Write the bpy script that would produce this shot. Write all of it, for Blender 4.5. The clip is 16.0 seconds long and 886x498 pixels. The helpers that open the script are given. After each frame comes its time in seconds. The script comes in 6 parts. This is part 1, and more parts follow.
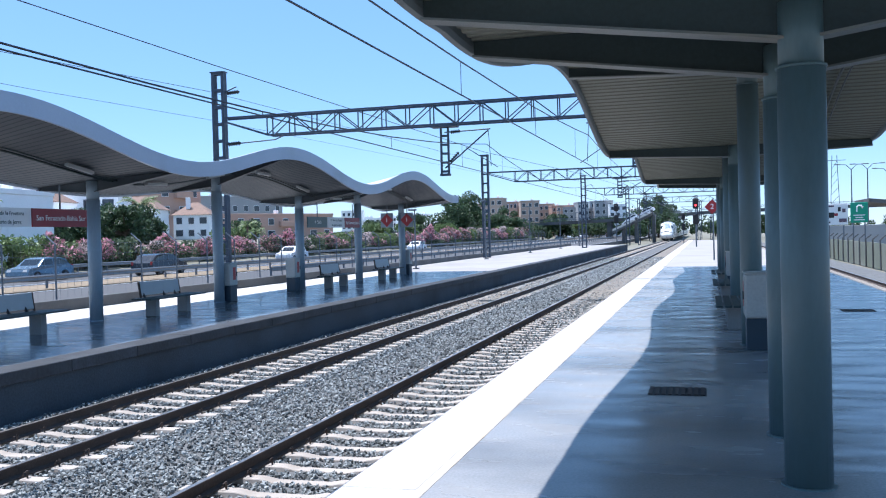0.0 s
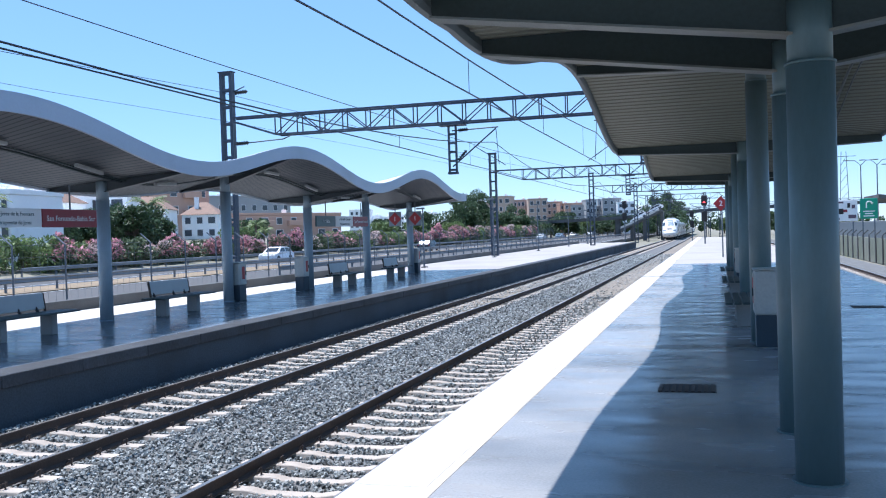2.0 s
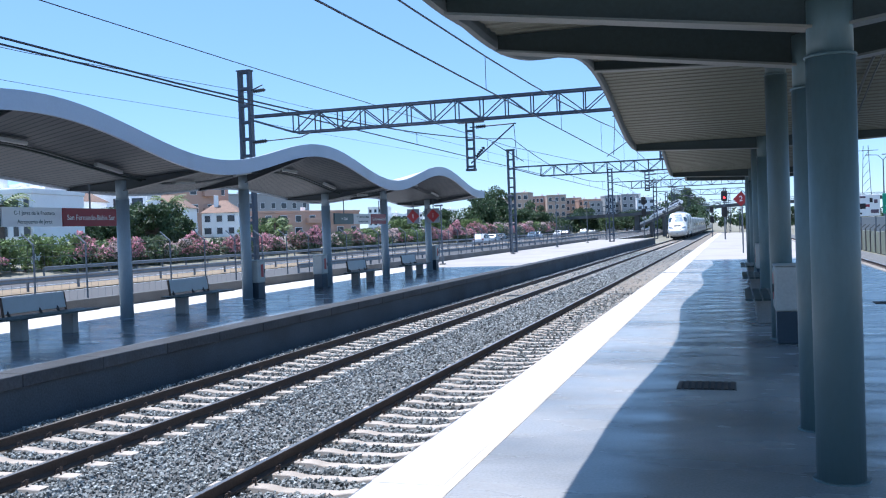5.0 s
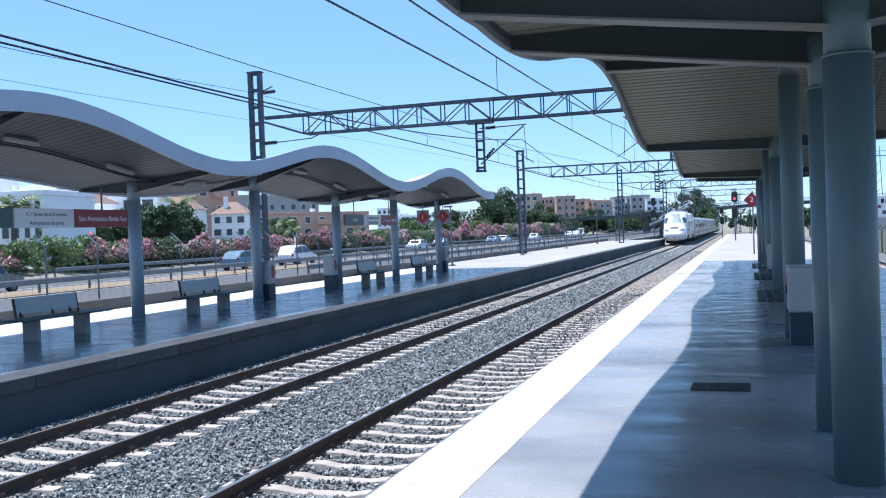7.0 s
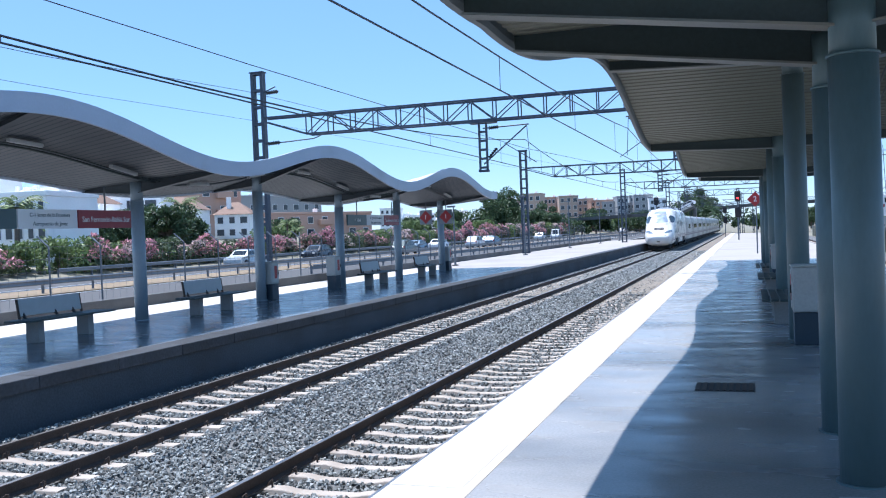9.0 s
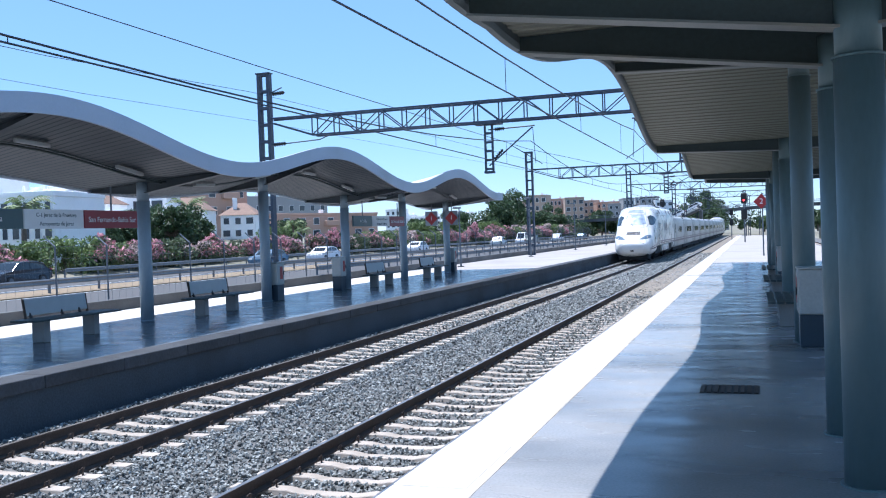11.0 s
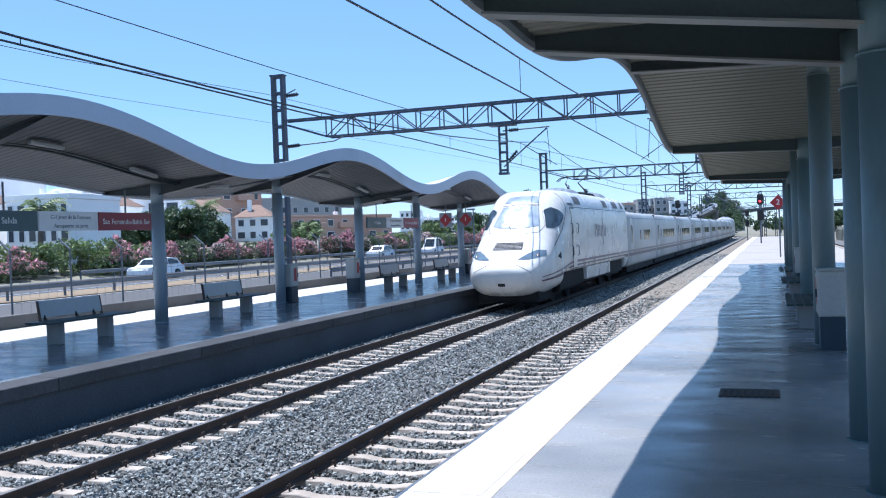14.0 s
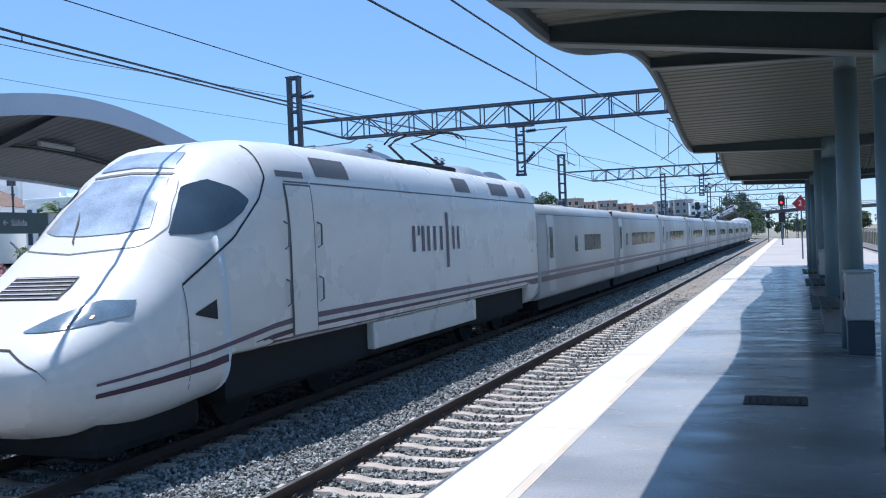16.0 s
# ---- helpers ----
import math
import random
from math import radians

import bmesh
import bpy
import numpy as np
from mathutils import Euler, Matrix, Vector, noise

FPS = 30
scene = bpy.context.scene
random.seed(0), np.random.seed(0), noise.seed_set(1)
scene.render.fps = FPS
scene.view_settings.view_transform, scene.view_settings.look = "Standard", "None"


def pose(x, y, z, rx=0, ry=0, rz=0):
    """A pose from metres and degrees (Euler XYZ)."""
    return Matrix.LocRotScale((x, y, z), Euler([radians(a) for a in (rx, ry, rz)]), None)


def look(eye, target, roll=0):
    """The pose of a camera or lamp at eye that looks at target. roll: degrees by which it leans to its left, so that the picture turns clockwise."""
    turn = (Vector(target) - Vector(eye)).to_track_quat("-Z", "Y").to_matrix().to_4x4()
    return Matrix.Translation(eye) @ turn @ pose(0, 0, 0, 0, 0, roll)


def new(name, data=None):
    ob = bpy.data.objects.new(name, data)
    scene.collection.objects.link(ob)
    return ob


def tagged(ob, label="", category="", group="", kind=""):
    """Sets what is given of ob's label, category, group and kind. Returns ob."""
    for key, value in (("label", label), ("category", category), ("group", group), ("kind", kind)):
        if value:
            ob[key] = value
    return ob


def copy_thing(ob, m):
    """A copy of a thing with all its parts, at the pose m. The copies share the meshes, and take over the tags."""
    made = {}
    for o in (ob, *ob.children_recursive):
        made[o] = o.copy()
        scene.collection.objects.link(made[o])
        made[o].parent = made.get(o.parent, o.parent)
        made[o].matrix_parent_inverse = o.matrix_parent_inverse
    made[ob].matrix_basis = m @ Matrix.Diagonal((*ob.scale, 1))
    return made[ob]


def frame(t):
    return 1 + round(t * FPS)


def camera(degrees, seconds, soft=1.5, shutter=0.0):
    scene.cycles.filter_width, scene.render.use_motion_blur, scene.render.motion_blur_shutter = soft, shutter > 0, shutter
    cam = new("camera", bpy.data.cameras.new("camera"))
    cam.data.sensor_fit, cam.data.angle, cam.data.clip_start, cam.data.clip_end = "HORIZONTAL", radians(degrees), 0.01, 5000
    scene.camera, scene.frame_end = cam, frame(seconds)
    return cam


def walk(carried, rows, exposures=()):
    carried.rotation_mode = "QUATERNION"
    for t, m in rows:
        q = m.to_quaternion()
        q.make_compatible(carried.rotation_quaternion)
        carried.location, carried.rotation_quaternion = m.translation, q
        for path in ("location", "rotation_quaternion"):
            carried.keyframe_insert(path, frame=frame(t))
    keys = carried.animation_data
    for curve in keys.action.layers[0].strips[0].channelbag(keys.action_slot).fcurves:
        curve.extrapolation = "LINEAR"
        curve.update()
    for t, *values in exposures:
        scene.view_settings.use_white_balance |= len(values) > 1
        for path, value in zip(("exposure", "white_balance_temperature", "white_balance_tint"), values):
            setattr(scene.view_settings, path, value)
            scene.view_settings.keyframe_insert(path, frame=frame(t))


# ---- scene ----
PATH = [
    (0, (0.061, -0.071, 2.087), (-0.494, 1.85, 2.057), -1.5),
    (0.5, (0.063, -0.07, 2.086), (-0.497, 1.85, 2.055), -1.6),
    (1, (0.066, -0.074, 2.086), (-0.498, 1.845, 2.054), -1.7),
    (1.5, (0.056, -0.09, 2.089), (-0.512, 1.827, 2.056), -1.7),
    (2, (0.054, -0.094, 2.085), (-0.518, 1.822, 2.052), -1.8),
    (2.5, (0.07, -0.091, 2.089), (-0.508, 1.823, 2.055), -1.9),
    (3, (0.091, -0.076, 2.093), (-0.493, 1.837, 2.057), -2.0),
    (3.5, (0.103, -0.061, 2.086), (-0.489, 1.849, 2.049), -2.1),
    (4, (0.101, -0.063, 2.091), (-0.498, 1.844, 2.053), -2.1),
    (6.5, (0.016, -0.047, 2.082), (-0.61, 1.852, 2.046), -2.1),
    (7, (0.017, -0.055, 2.085), (-0.613, 1.843, 2.05), -2.1),
    (7.5, (0.018, -0.052, 2.081), (-0.615, 1.845, 2.047), -2.1),
    (8, (0.018, -0.051, 2.084), (-0.618, 1.845, 2.05), -2.2),
    (8.5, (0.014, -0.043, 2.084), (-0.624, 1.853, 2.05), -2.2),
    (9, (0.004, -0.039, 2.09), (-0.632, 1.857, 2.055), -2.2),
    (11.5, (0.017, -0.036, 2.082), (-0.635, 1.854, 2.052), -2.0),
    (12, (0.015, -0.023, 2.08), (-0.641, 1.866, 2.051), -2.0),
    (12.5, (0.015, -0.014, 2.084), (-0.645, 1.874, 2.054), -2.0),
    (13, (0.018, -0.013, 2.081), (-0.648, 1.873, 2.053), -2.0),
    (13.5, (0.011, 0.008, 2.084), (-0.659, 1.892, 2.056), -2.0),
    (14, (-0.03, 0.085, 2.087), (-0.707, 1.967, 2.06), -2.1),
    (14.5, (-0.047, 0.158, 2.096), (-0.731, 2.037, 2.069), -2.1),
    (15, (-0.118, 0.225, 2.107), (-0.807, 2.103, 2.081), -2.1),
    (15.5, (-0.112, 0.345, 2.105), (-0.814, 2.217, 2.08), -2.2),
    (16, (-0.095, 0.5, 2.065), (-0.809, 2.366, 2.045), -2.2),
]
cam = camera(51.9, 16.0, soft=1.1)
PLAN = 0.868                     # metres in one unit of the plan
walk(cam, [(t, look(Vector(e) * PLAN, Vector(g) * PLAN, r)) for t, e, g, r in PATH],
     [(0.0, 0.62, 5480, 14), (13.0, 0.62, 5480, 14), (15.0, 0.44, 5480, 14), (16.0, 0.36, 5480, 14)])

# ---- light ----
SUN_KX, SUN_KY = 0.285, -0.06          # ground shift of a shadow per metre of height
world = bpy.data.worlds.new("sky")
scene.world = world
world.use_nodes = True
wn = world.node_tree.nodes
sky = wn.new("ShaderNodeTexSky")
sky.sky_type = "NISHITA"
sky.sun_disc = False
sun_dir = Vector((-SUN_KX, -SUN_KY, 1.0)).normalized()
sky.sun_elevation = math.asin(sun_dir.z)
sky.sun_rotation = math.atan2(sun_dir.x, sun_dir.y)
sky.altitude = 10.0
sky.air_density = 0.85
sky.dust_density = 0.05
sky.ozone_density = 3.0
wn["Background"].inputs[1].default_value = 0.132
haze = wn.new("ShaderNodeMix")       # a thin even veil of summer haze over the clear sky
haze.data_type = "RGBA"
haze.inputs[0].default_value = 0.5
haze.inputs[7].default_value = (1.6, 3.0, 4.45, 1)
world.node_tree.links.new(sky.outputs[0], haze.inputs[6])
world.node_tree.links.new(haze.outputs[2], wn["Background"].inputs[0])
sun_data = bpy.data.lights.new("sun", "SUN")
sun_data.energy, sun_data.angle, sun_data.color = 5.0, radians(0.53), (1.0, 0.93, 0.83)
sun = new("sun", sun_data)
sun.matrix_world = look(sun_dir * 50, (0, 0, 0))

# ---- materials ----
MATS = {}


def mat(name, col, rough=0.6, metal=0.0, var=0.15, scale=6.0, fine=60.0, bump=0.1, dirt=None, dirt_amount=0.0, spec=0.5, per_object=0.0, stretch=(1, 1, 1)):
    """A painted, mineral or metal surface with variation at two scales, fine relief and optional blotches of dirt."""
    if name in MATS:
        return MATS[name]
    m = bpy.data.materials.new(name)
    m.use_nodes = True
    nt = m.node_tree
    b = nt.nodes["Principled BSDF"]
    b.inputs["Roughness"].default_value = rough
    b.inputs["Metallic"].default_value = metal
    b.inputs["Specular IOR Level"].default_value = spec
    tc = nt.nodes.new("ShaderNodeTexCoord")
    mp = nt.nodes.new("ShaderNodeMapping")
    mp.inputs["Scale"].default_value = stretch
    nt.links.new(tc.outputs["Object"], mp.inputs[0])
    n1 = nt.nodes.new("ShaderNodeTexNoise")
    n1.inputs["Scale"].default_value, n1.inputs["Detail"].default_value = scale, 5
    n2 = nt.nodes.new("ShaderNodeTexNoise")
    n2.inputs["Scale"].default_value, n2.inputs["Detail"].default_value = fine, 3
    for n in (n1, n2):
        nt.links.new(mp.outputs[0], n.inputs["Vector"])
    add = nt.nodes.new("ShaderNodeMath")
    add.operation = "ADD"
    nt.links.new(n1.outputs[0], add.inputs[0])
    nt.links.new(n2.outputs[0], add.inputs[1])
    last = add
    if per_object:
        oi = nt.nodes.new("ShaderNodeObjectInfo")
        ma = nt.nodes.new("ShaderNodeMath")
        ma.operation = "MULTIPLY_ADD"
        ma.inputs[1].default_value = per_object
        nt.links.new(oi.outputs["Random"], ma.inputs[0])
        nt.links.new(add.outputs[0], ma.inputs[2])
        last = ma
    mr = nt.nodes.new("ShaderNodeMapRange")
    mr.inputs["From Min"].default_value, mr.inputs["From Max"].default_value = 0.6, 1.4 + per_object
    mr.inputs["To Min"].default_value, mr.inputs["To Max"].default_value = 1 - var, 1 + var
    nt.links.new(last.outputs[0], mr.inputs[0])
    mul = nt.nodes.new("ShaderNodeVectorMath")
    mul.operation = "SCALE"
    mul.inputs[0].default_value = col[:3]
    nt.links.new(mr.outputs[0], mul.inputs["Scale"])
    out = mul.outputs[0]
    if dirt:
        n3 = nt.nodes.new("ShaderNodeTexNoise")
        n3.inputs["Scale"].default_value, n3.inputs["Detail"].default_value = scale * 0.35, 8
        nt.links.new(mp.outputs[0], n3.inputs["Vector"])
        r3 = nt.nodes.new("ShaderNodeMapRange")
        r3.inputs["From Min"].default_value, r3.inputs["From Max"].default_value = 0.62 - 0.3 * dirt_amount, 0.75
        nt.links.new(n3.outputs[0], r3.inputs[0])
        mx = nt.nodes.new("ShaderNodeMix")
        mx.data_type = "RGBA"
        nt.links.new(r3.outputs[0], mx.inputs[0])
        nt.links.new(out, mx.inputs[6])
        mx.inputs[7].default_value = (*dirt, 1)
        out = mx.outputs[2]
    nt.links.new(out, b.inputs["Base Color"])
    rr = nt.nodes.new("ShaderNodeMapRange")
    rr.inputs["To Min"].default_value, rr.inputs["To Max"].default_value = max(0.02, rough - 0.12), min(1, rough + 0.12)
    nt.links.new(n1.outputs[0], rr.inputs[0])
    nt.links.new(rr.outputs[0], b.inputs["Roughness"])
    if bump:
        bp = nt.nodes.new("ShaderNodeBump")
        bp.inputs["Strength"].default_value, bp.inputs["Distance"].default_value = bump, 0.02
        nt.links.new(n2.outputs[0], bp.inputs["Height"])
        nt.links.new(bp.outputs[0], b.inputs["Normal"])
    MATS[name] = m
    return m


def leafy(name, col, var=0.5, trans=0.25, tint=(1, 1, 1)):
    """Leaves or petals: colour varies from leaf to leaf, light shines through a little."""
    if name in MATS:
        return MATS[name]
    m = bpy.data.materials.new(name)
    m.use_nodes = True
    nt = m.node_tree
    b = nt.nodes["Principled BSDF"]
    b.inputs["Roughness"].default_value = 0.55
    geo = nt.nodes.new("ShaderNodeNewGeometry")
    mr = nt.nodes.new("ShaderNodeMapRange")
    mr.inputs["To Min"].default_value, mr.inputs["To Max"].default_value = 1 - var, 1 + var
    nt.links.new(geo.outputs["Random Per Island"], mr.inputs[0])
    mul = nt.nodes.new("ShaderNodeVectorMath")
    mul.operation = "SCALE"
    mul.inputs[0].default_value = col
    nt.links.new(mr.outputs[0], mul.inputs["Scale"])
    nt.links.new(mul.outputs[0], b.inputs["Base Color"])
    tr = nt.nodes.new("ShaderNodeBsdfTranslucent")
    nt.links.new(mul.outputs[0], tr.inputs[0])
    mx = nt.nodes.new("ShaderNodeMixShader")
    mx.inputs[0].default_value = trans
    nt.links.new(b.outputs[0], mx.inputs[1])
    nt.links.new(tr.outputs[0], mx.inputs[2])
    nt.links.new(mx.outputs[0], nt.nodes["Material Output"].inputs[0])
    MATS[name] = m
    return m


def glow(name, col, strength):
    if name in MATS:
        return MATS[name]
    m = bpy.data.materials.new(name)
    m.use_nodes = True
    b = m.node_tree.nodes["Principled BSDF"]
    b.inputs["Base Color"].default_value = (*col, 1)
    b.inputs["Emission Color"].default_value = (*col, 1)
    b.inputs["Emission Strength"].default_value = strength
    MATS[name] = m
    return m


def polished(name, col, stain, rough):
    """Polished terrazzo: cloudy stains, a clear gloss, and slow ripples across the platform that bend what it mirrors."""
    m = bpy.data.materials.new(name)
    m.use_nodes = True
    nt = m.node_tree
    b = nt.nodes["Principled BSDF"]
    tc = nt.nodes.new("ShaderNodeTexCoord")

    def cloud(stretch, scale, detail):
        mp = nt.nodes.new("ShaderNodeMapping")
        mp.inputs["Scale"].default_value = stretch
        nt.links.new(tc.outputs["Object"], mp.inputs[0])
        n = nt.nodes.new("ShaderNodeTexNoise")
        n.inputs["Scale"].default_value, n.inputs["Detail"].default_value = scale, detail
        nt.links.new(mp.outputs[0], n.inputs["Vector"])
        return n.outputs[0]

    def spread(value, a0, a1, b0, b1):
        r = nt.nodes.new("ShaderNodeMapRange")
        for k, v in enumerate((a0, a1, b0, b1)):
            r.inputs[k + 1].default_value = v
        nt.links.new(value, r.inputs[0])
        return r.outputs[0]
    mx = nt.nodes.new("ShaderNodeMix")
    mx.data_type = "RGBA"
    mx.inputs[6].default_value, mx.inputs[7].default_value = (*col, 1), (*stain, 1)
    nt.links.new(spread(cloud((0.7, 1.0, 1), 0.55, 6), 0.42, 0.66, 0.0, 1.0), mx.inputs[0])
    sc = nt.nodes.new("ShaderNodeVectorMath")
    sc.operation = "SCALE"
    nt.links.new(mx.outputs[2], sc.inputs[0])
    nt.links.new(spread(cloud((1, 1, 1), 45.0, 3), 0.3, 0.7, 0.88, 1.12), sc.inputs["Scale"])
    nt.links.new(sc.outputs[0], b.inputs["Base Color"])
    nt.links.new(spread(cloud((0.6, 1.4, 1), 1.6, 4), 0.3, 0.7, rough[0], rough[1]), b.inputs["Roughness"])
    b.inputs["Specular IOR Level"].default_value = 0.2
    bp = nt.nodes.new("ShaderNodeBump")
    bp.inputs["Strength"].default_value, bp.inputs["Distance"].default_value = 0.6, 0.02
    nt.links.new(cloud((0.8, 1.7, 1), 1.3, 1.5), bp.inputs["Height"])
    nt.links.new(bp.outputs[0], b.inputs["Normal"])
    MATS[name] = m
    return m


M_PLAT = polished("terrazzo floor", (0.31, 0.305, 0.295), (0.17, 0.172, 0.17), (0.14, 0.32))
# left floor: a darker copy with the canopy's shade put into its colour
M_PLAT_L = polished("terrazzo floor with canopy shade in it", (0.125, 0.135, 0.145), (0.07, 0.077, 0.085), (0.12, 0.30))
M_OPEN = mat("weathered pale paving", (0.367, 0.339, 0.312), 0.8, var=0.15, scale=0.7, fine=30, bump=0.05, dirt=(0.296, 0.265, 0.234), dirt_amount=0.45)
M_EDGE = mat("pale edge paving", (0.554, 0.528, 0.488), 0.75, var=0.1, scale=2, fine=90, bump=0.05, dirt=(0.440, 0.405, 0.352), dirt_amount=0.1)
# stained wall whose base colour also holds the bluish shade under the edge
M_WALL = mat("stained platform wall with blue shade", (0.052, 0.065, 0.08), 0.9, var=0.35, scale=1.0, fine=30, bump=0.3, dirt=(0.03, 0.03, 0.032), dirt_amount=0.5)
M_CONC = mat("weathered concrete", (0.117, 0.117, 0.117), 0.85, var=0.25, scale=1.2, fine=40, bump=0.3, dirt=(0.055, 0.053, 0.051), dirt_amount=0.5)
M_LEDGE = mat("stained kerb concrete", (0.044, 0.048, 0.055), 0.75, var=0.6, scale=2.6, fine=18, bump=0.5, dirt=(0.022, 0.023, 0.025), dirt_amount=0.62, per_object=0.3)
M_LEG = mat("rough bench concrete", (0.26, 0.25, 0.24), 0.9, var=0.2, scale=4, fine=50, bump=0.3)
M_YELLOW = mat("worn yellow line", (0.50, 0.42, 0.32), 0.7, var=0.2, scale=3, dirt=(0.45, 0.44, 0.42), dirt_amount=0.8)
M_BALLAST = mat("ballast bed", (0.133, 0.133, 0.129), 0.95, var=0.45, scale=3, fine=22, bump=1.0)
M_SLEEPER = mat("concrete sleeper", (0.43, 0.375, 0.32), 0.85, var=0.18, scale=3, fine=50, bump=0.15, per_object=0.5, dirt=(0.312, 0.265, 0.218), dirt_amount=0.25)
M_RAIL = mat("rusty rail web", (0.075, 0.055, 0.045), 0.75, metal=0.3, var=0.3, scale=3, fine=40, bump=0.2)
M_RAILTOP = mat("polished rail head", (0.42, 0.40, 0.38), 0.38, metal=1.0, var=0.08, scale=2, bump=0.02)
M_STEEL = mat("galvanised steel", (0.13, 0.15, 0.175), 0.55, metal=0.3, var=0.2, scale=5, fine=40, bump=0.05)
# dark blue tone puts the backlit look against the sky into the steel
M_GANTRY = mat("gantry steel darkened as backlit", (0.055, 0.07, 0.095), 0.6, metal=0.2, var=0.3, scale=4, fine=40, bump=0.05)
M_WIRE = mat("dark copper wire", (0.05, 0.05, 0.055), 0.5, metal=0.5, var=0.2)
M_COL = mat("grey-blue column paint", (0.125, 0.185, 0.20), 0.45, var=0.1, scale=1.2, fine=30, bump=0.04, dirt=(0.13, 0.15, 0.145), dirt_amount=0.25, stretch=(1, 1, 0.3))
# lighter copy for the left columns: their stronger light is put into the paint
M_COL_L = mat("column paint lightened for brighter light", (0.27, 0.335, 0.39), 0.45, var=0.1, scale=1.2, fine=30, bump=0.04, dirt=(0.2, 0.24, 0.27), dirt_amount=0.2, stretch=(1, 1, 0.3))
M_RAILING = mat("zinc guard rail", (0.211, 0.222, 0.234), 0.5, metal=0.4, var=0.15, scale=2)
# right roof's edge band: darker fascia copy, its inner-side shade put into the grey
M_FASCIA_R = mat("fascia sheet with shade in its grey", (0.13, 0.15, 0.16), 0.5, var=0.1, scale=1.0, fine=20, bump=0.03)
M_SAND = mat("sandy ballast", (0.211, 0.183, 0.148), 0.95, var=0.35, scale=2, fine=18, bump=0.8)
M_VENT = mat("dark grey vent mesh", (0.12, 0.12, 0.125), 0.6, var=0.15, bump=0)
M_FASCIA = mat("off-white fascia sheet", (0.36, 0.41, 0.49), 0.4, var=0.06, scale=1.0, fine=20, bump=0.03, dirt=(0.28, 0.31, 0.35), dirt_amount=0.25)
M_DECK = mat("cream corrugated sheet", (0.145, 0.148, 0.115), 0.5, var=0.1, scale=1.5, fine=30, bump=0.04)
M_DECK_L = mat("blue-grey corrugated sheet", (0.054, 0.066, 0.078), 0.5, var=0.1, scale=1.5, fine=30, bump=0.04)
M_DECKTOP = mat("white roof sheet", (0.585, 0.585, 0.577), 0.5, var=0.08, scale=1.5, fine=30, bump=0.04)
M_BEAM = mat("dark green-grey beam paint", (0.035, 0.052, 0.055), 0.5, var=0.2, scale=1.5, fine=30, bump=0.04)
M_FLANGE = mat("pale beam flange", (0.17, 0.185, 0.18), 0.5, var=0.15, scale=2, dirt=(0.28, 0.25, 0.2), dirt_amount=0.3)
M_TRAIN = mat("white train paint", (0.66, 0.65, 0.625), 0.28, var=0.05, scale=0.8, fine=10, bump=0.0, dirt=(0.62, 0.59, 0.54), dirt_amount=0.3)
M_FAIRING = mat("grey roof fairing paint", (0.22, 0.245, 0.28), 0.5, var=0.15, scale=2, fine=20, bump=0.03)
# greyer copy of the train white, with the coach sides' shade put in
M_COACH = mat("coach white greyed for side shade", (0.44, 0.44, 0.43), 0.35, var=0.06, scale=0.8, fine=10, bump=0.0, dirt=(0.36, 0.35, 0.325), dirt_amount=0.3)
# running gear tone taken near black to hold the shade beneath the train
M_TRAINDK = mat("underframe dark with the shade put in", (0.014, 0.014, 0.015), 0.9, var=0.3)
M_PURPLE = mat("purple stripe paint", (0.05, 0.022, 0.05), 0.35, var=0.1, bump=0)
M_GREYST = mat("mauve grey stripe paint", (0.11, 0.07, 0.10), 0.35, var=0.1, bump=0)
M_GLASS = mat("dark tinted glass", (0.02, 0.026, 0.032), 0.06, var=0.2, bump=0, spec=0.7)
M_CABGLASS = mat("grey-blue cab glass", (0.04, 0.06, 0.08), 0.07, var=0.35, scale=1.5, bump=0, spec=0.7)
# pale mottled base paints the sky's reflection onto the panes
M_SHIELD = mat("windscreen with sky reflection in its colour", (0.52, 0.57, 0.63), 0.14, metal=0.45, var=0.45, scale=2.5, bump=0, spec=0.8)
M_HEAD = mat("smoked lamp glass", (0.13, 0.18, 0.23), 0.08, var=0.3, scale=4, bump=0, spec=0.7)
M_LOGO = mat("grey-purple lettering paint", (0.085, 0.06, 0.095), 0.4, var=0.08, bump=0)
M_BLACK = mat("black rubber", (0.02, 0.02, 0.022), 0.7, var=0.2)
M_ROAD = mat("sunlit asphalt", (0.086, 0.084, 0.082), 0.9, var=0.12, scale=1.0, fine=40, bump=0.1)
M_DRY = mat("dry ochre ground", (0.234, 0.176, 0.109), 0.95, var=0.3, scale=0.5, fine=5, bump=0.4)
# ground colour lightened so that it reflects light onto the house fronts
M_GROUND = mat("ground paled for bounce light", (0.211, 0.195, 0.148), 0.95, var=0.3, scale=0.2, fine=3, bump=0.3, dirt=(0.125, 0.133, 0.078), dirt_amount=0.4)
M_WHITE = mat("white render", (0.90, 0.895, 0.88), 0.85, var=0.06, scale=0.6, fine=8, bump=0.05, dirt=(0.533, 0.518, 0.490), dirt_amount=0.25)
M_PINK = mat("salmon render", (0.515, 0.335, 0.257), 0.85, var=0.07, scale=0.6, fine=8, bump=0.05, dirt=(0.421, 0.281, 0.218), dirt_amount=0.25)
M_OCHRE = mat("ochre render", (0.48, 0.36, 0.285), 0.85, var=0.07, scale=0.6, fine=8, bump=0.05)
M_GREYB = mat("grey render", (0.351, 0.351, 0.351), 0.85, var=0.07, scale=0.6, fine=8, bump=0.05)
M_TILE = mat("terracotta tiles", (0.235, 0.155, 0.115), 0.85, var=0.25, scale=2, fine=12, bump=0.4)
M_PANE = mat("far window pane", (0.05, 0.06, 0.075), 0.12, var=0.3, bump=0)
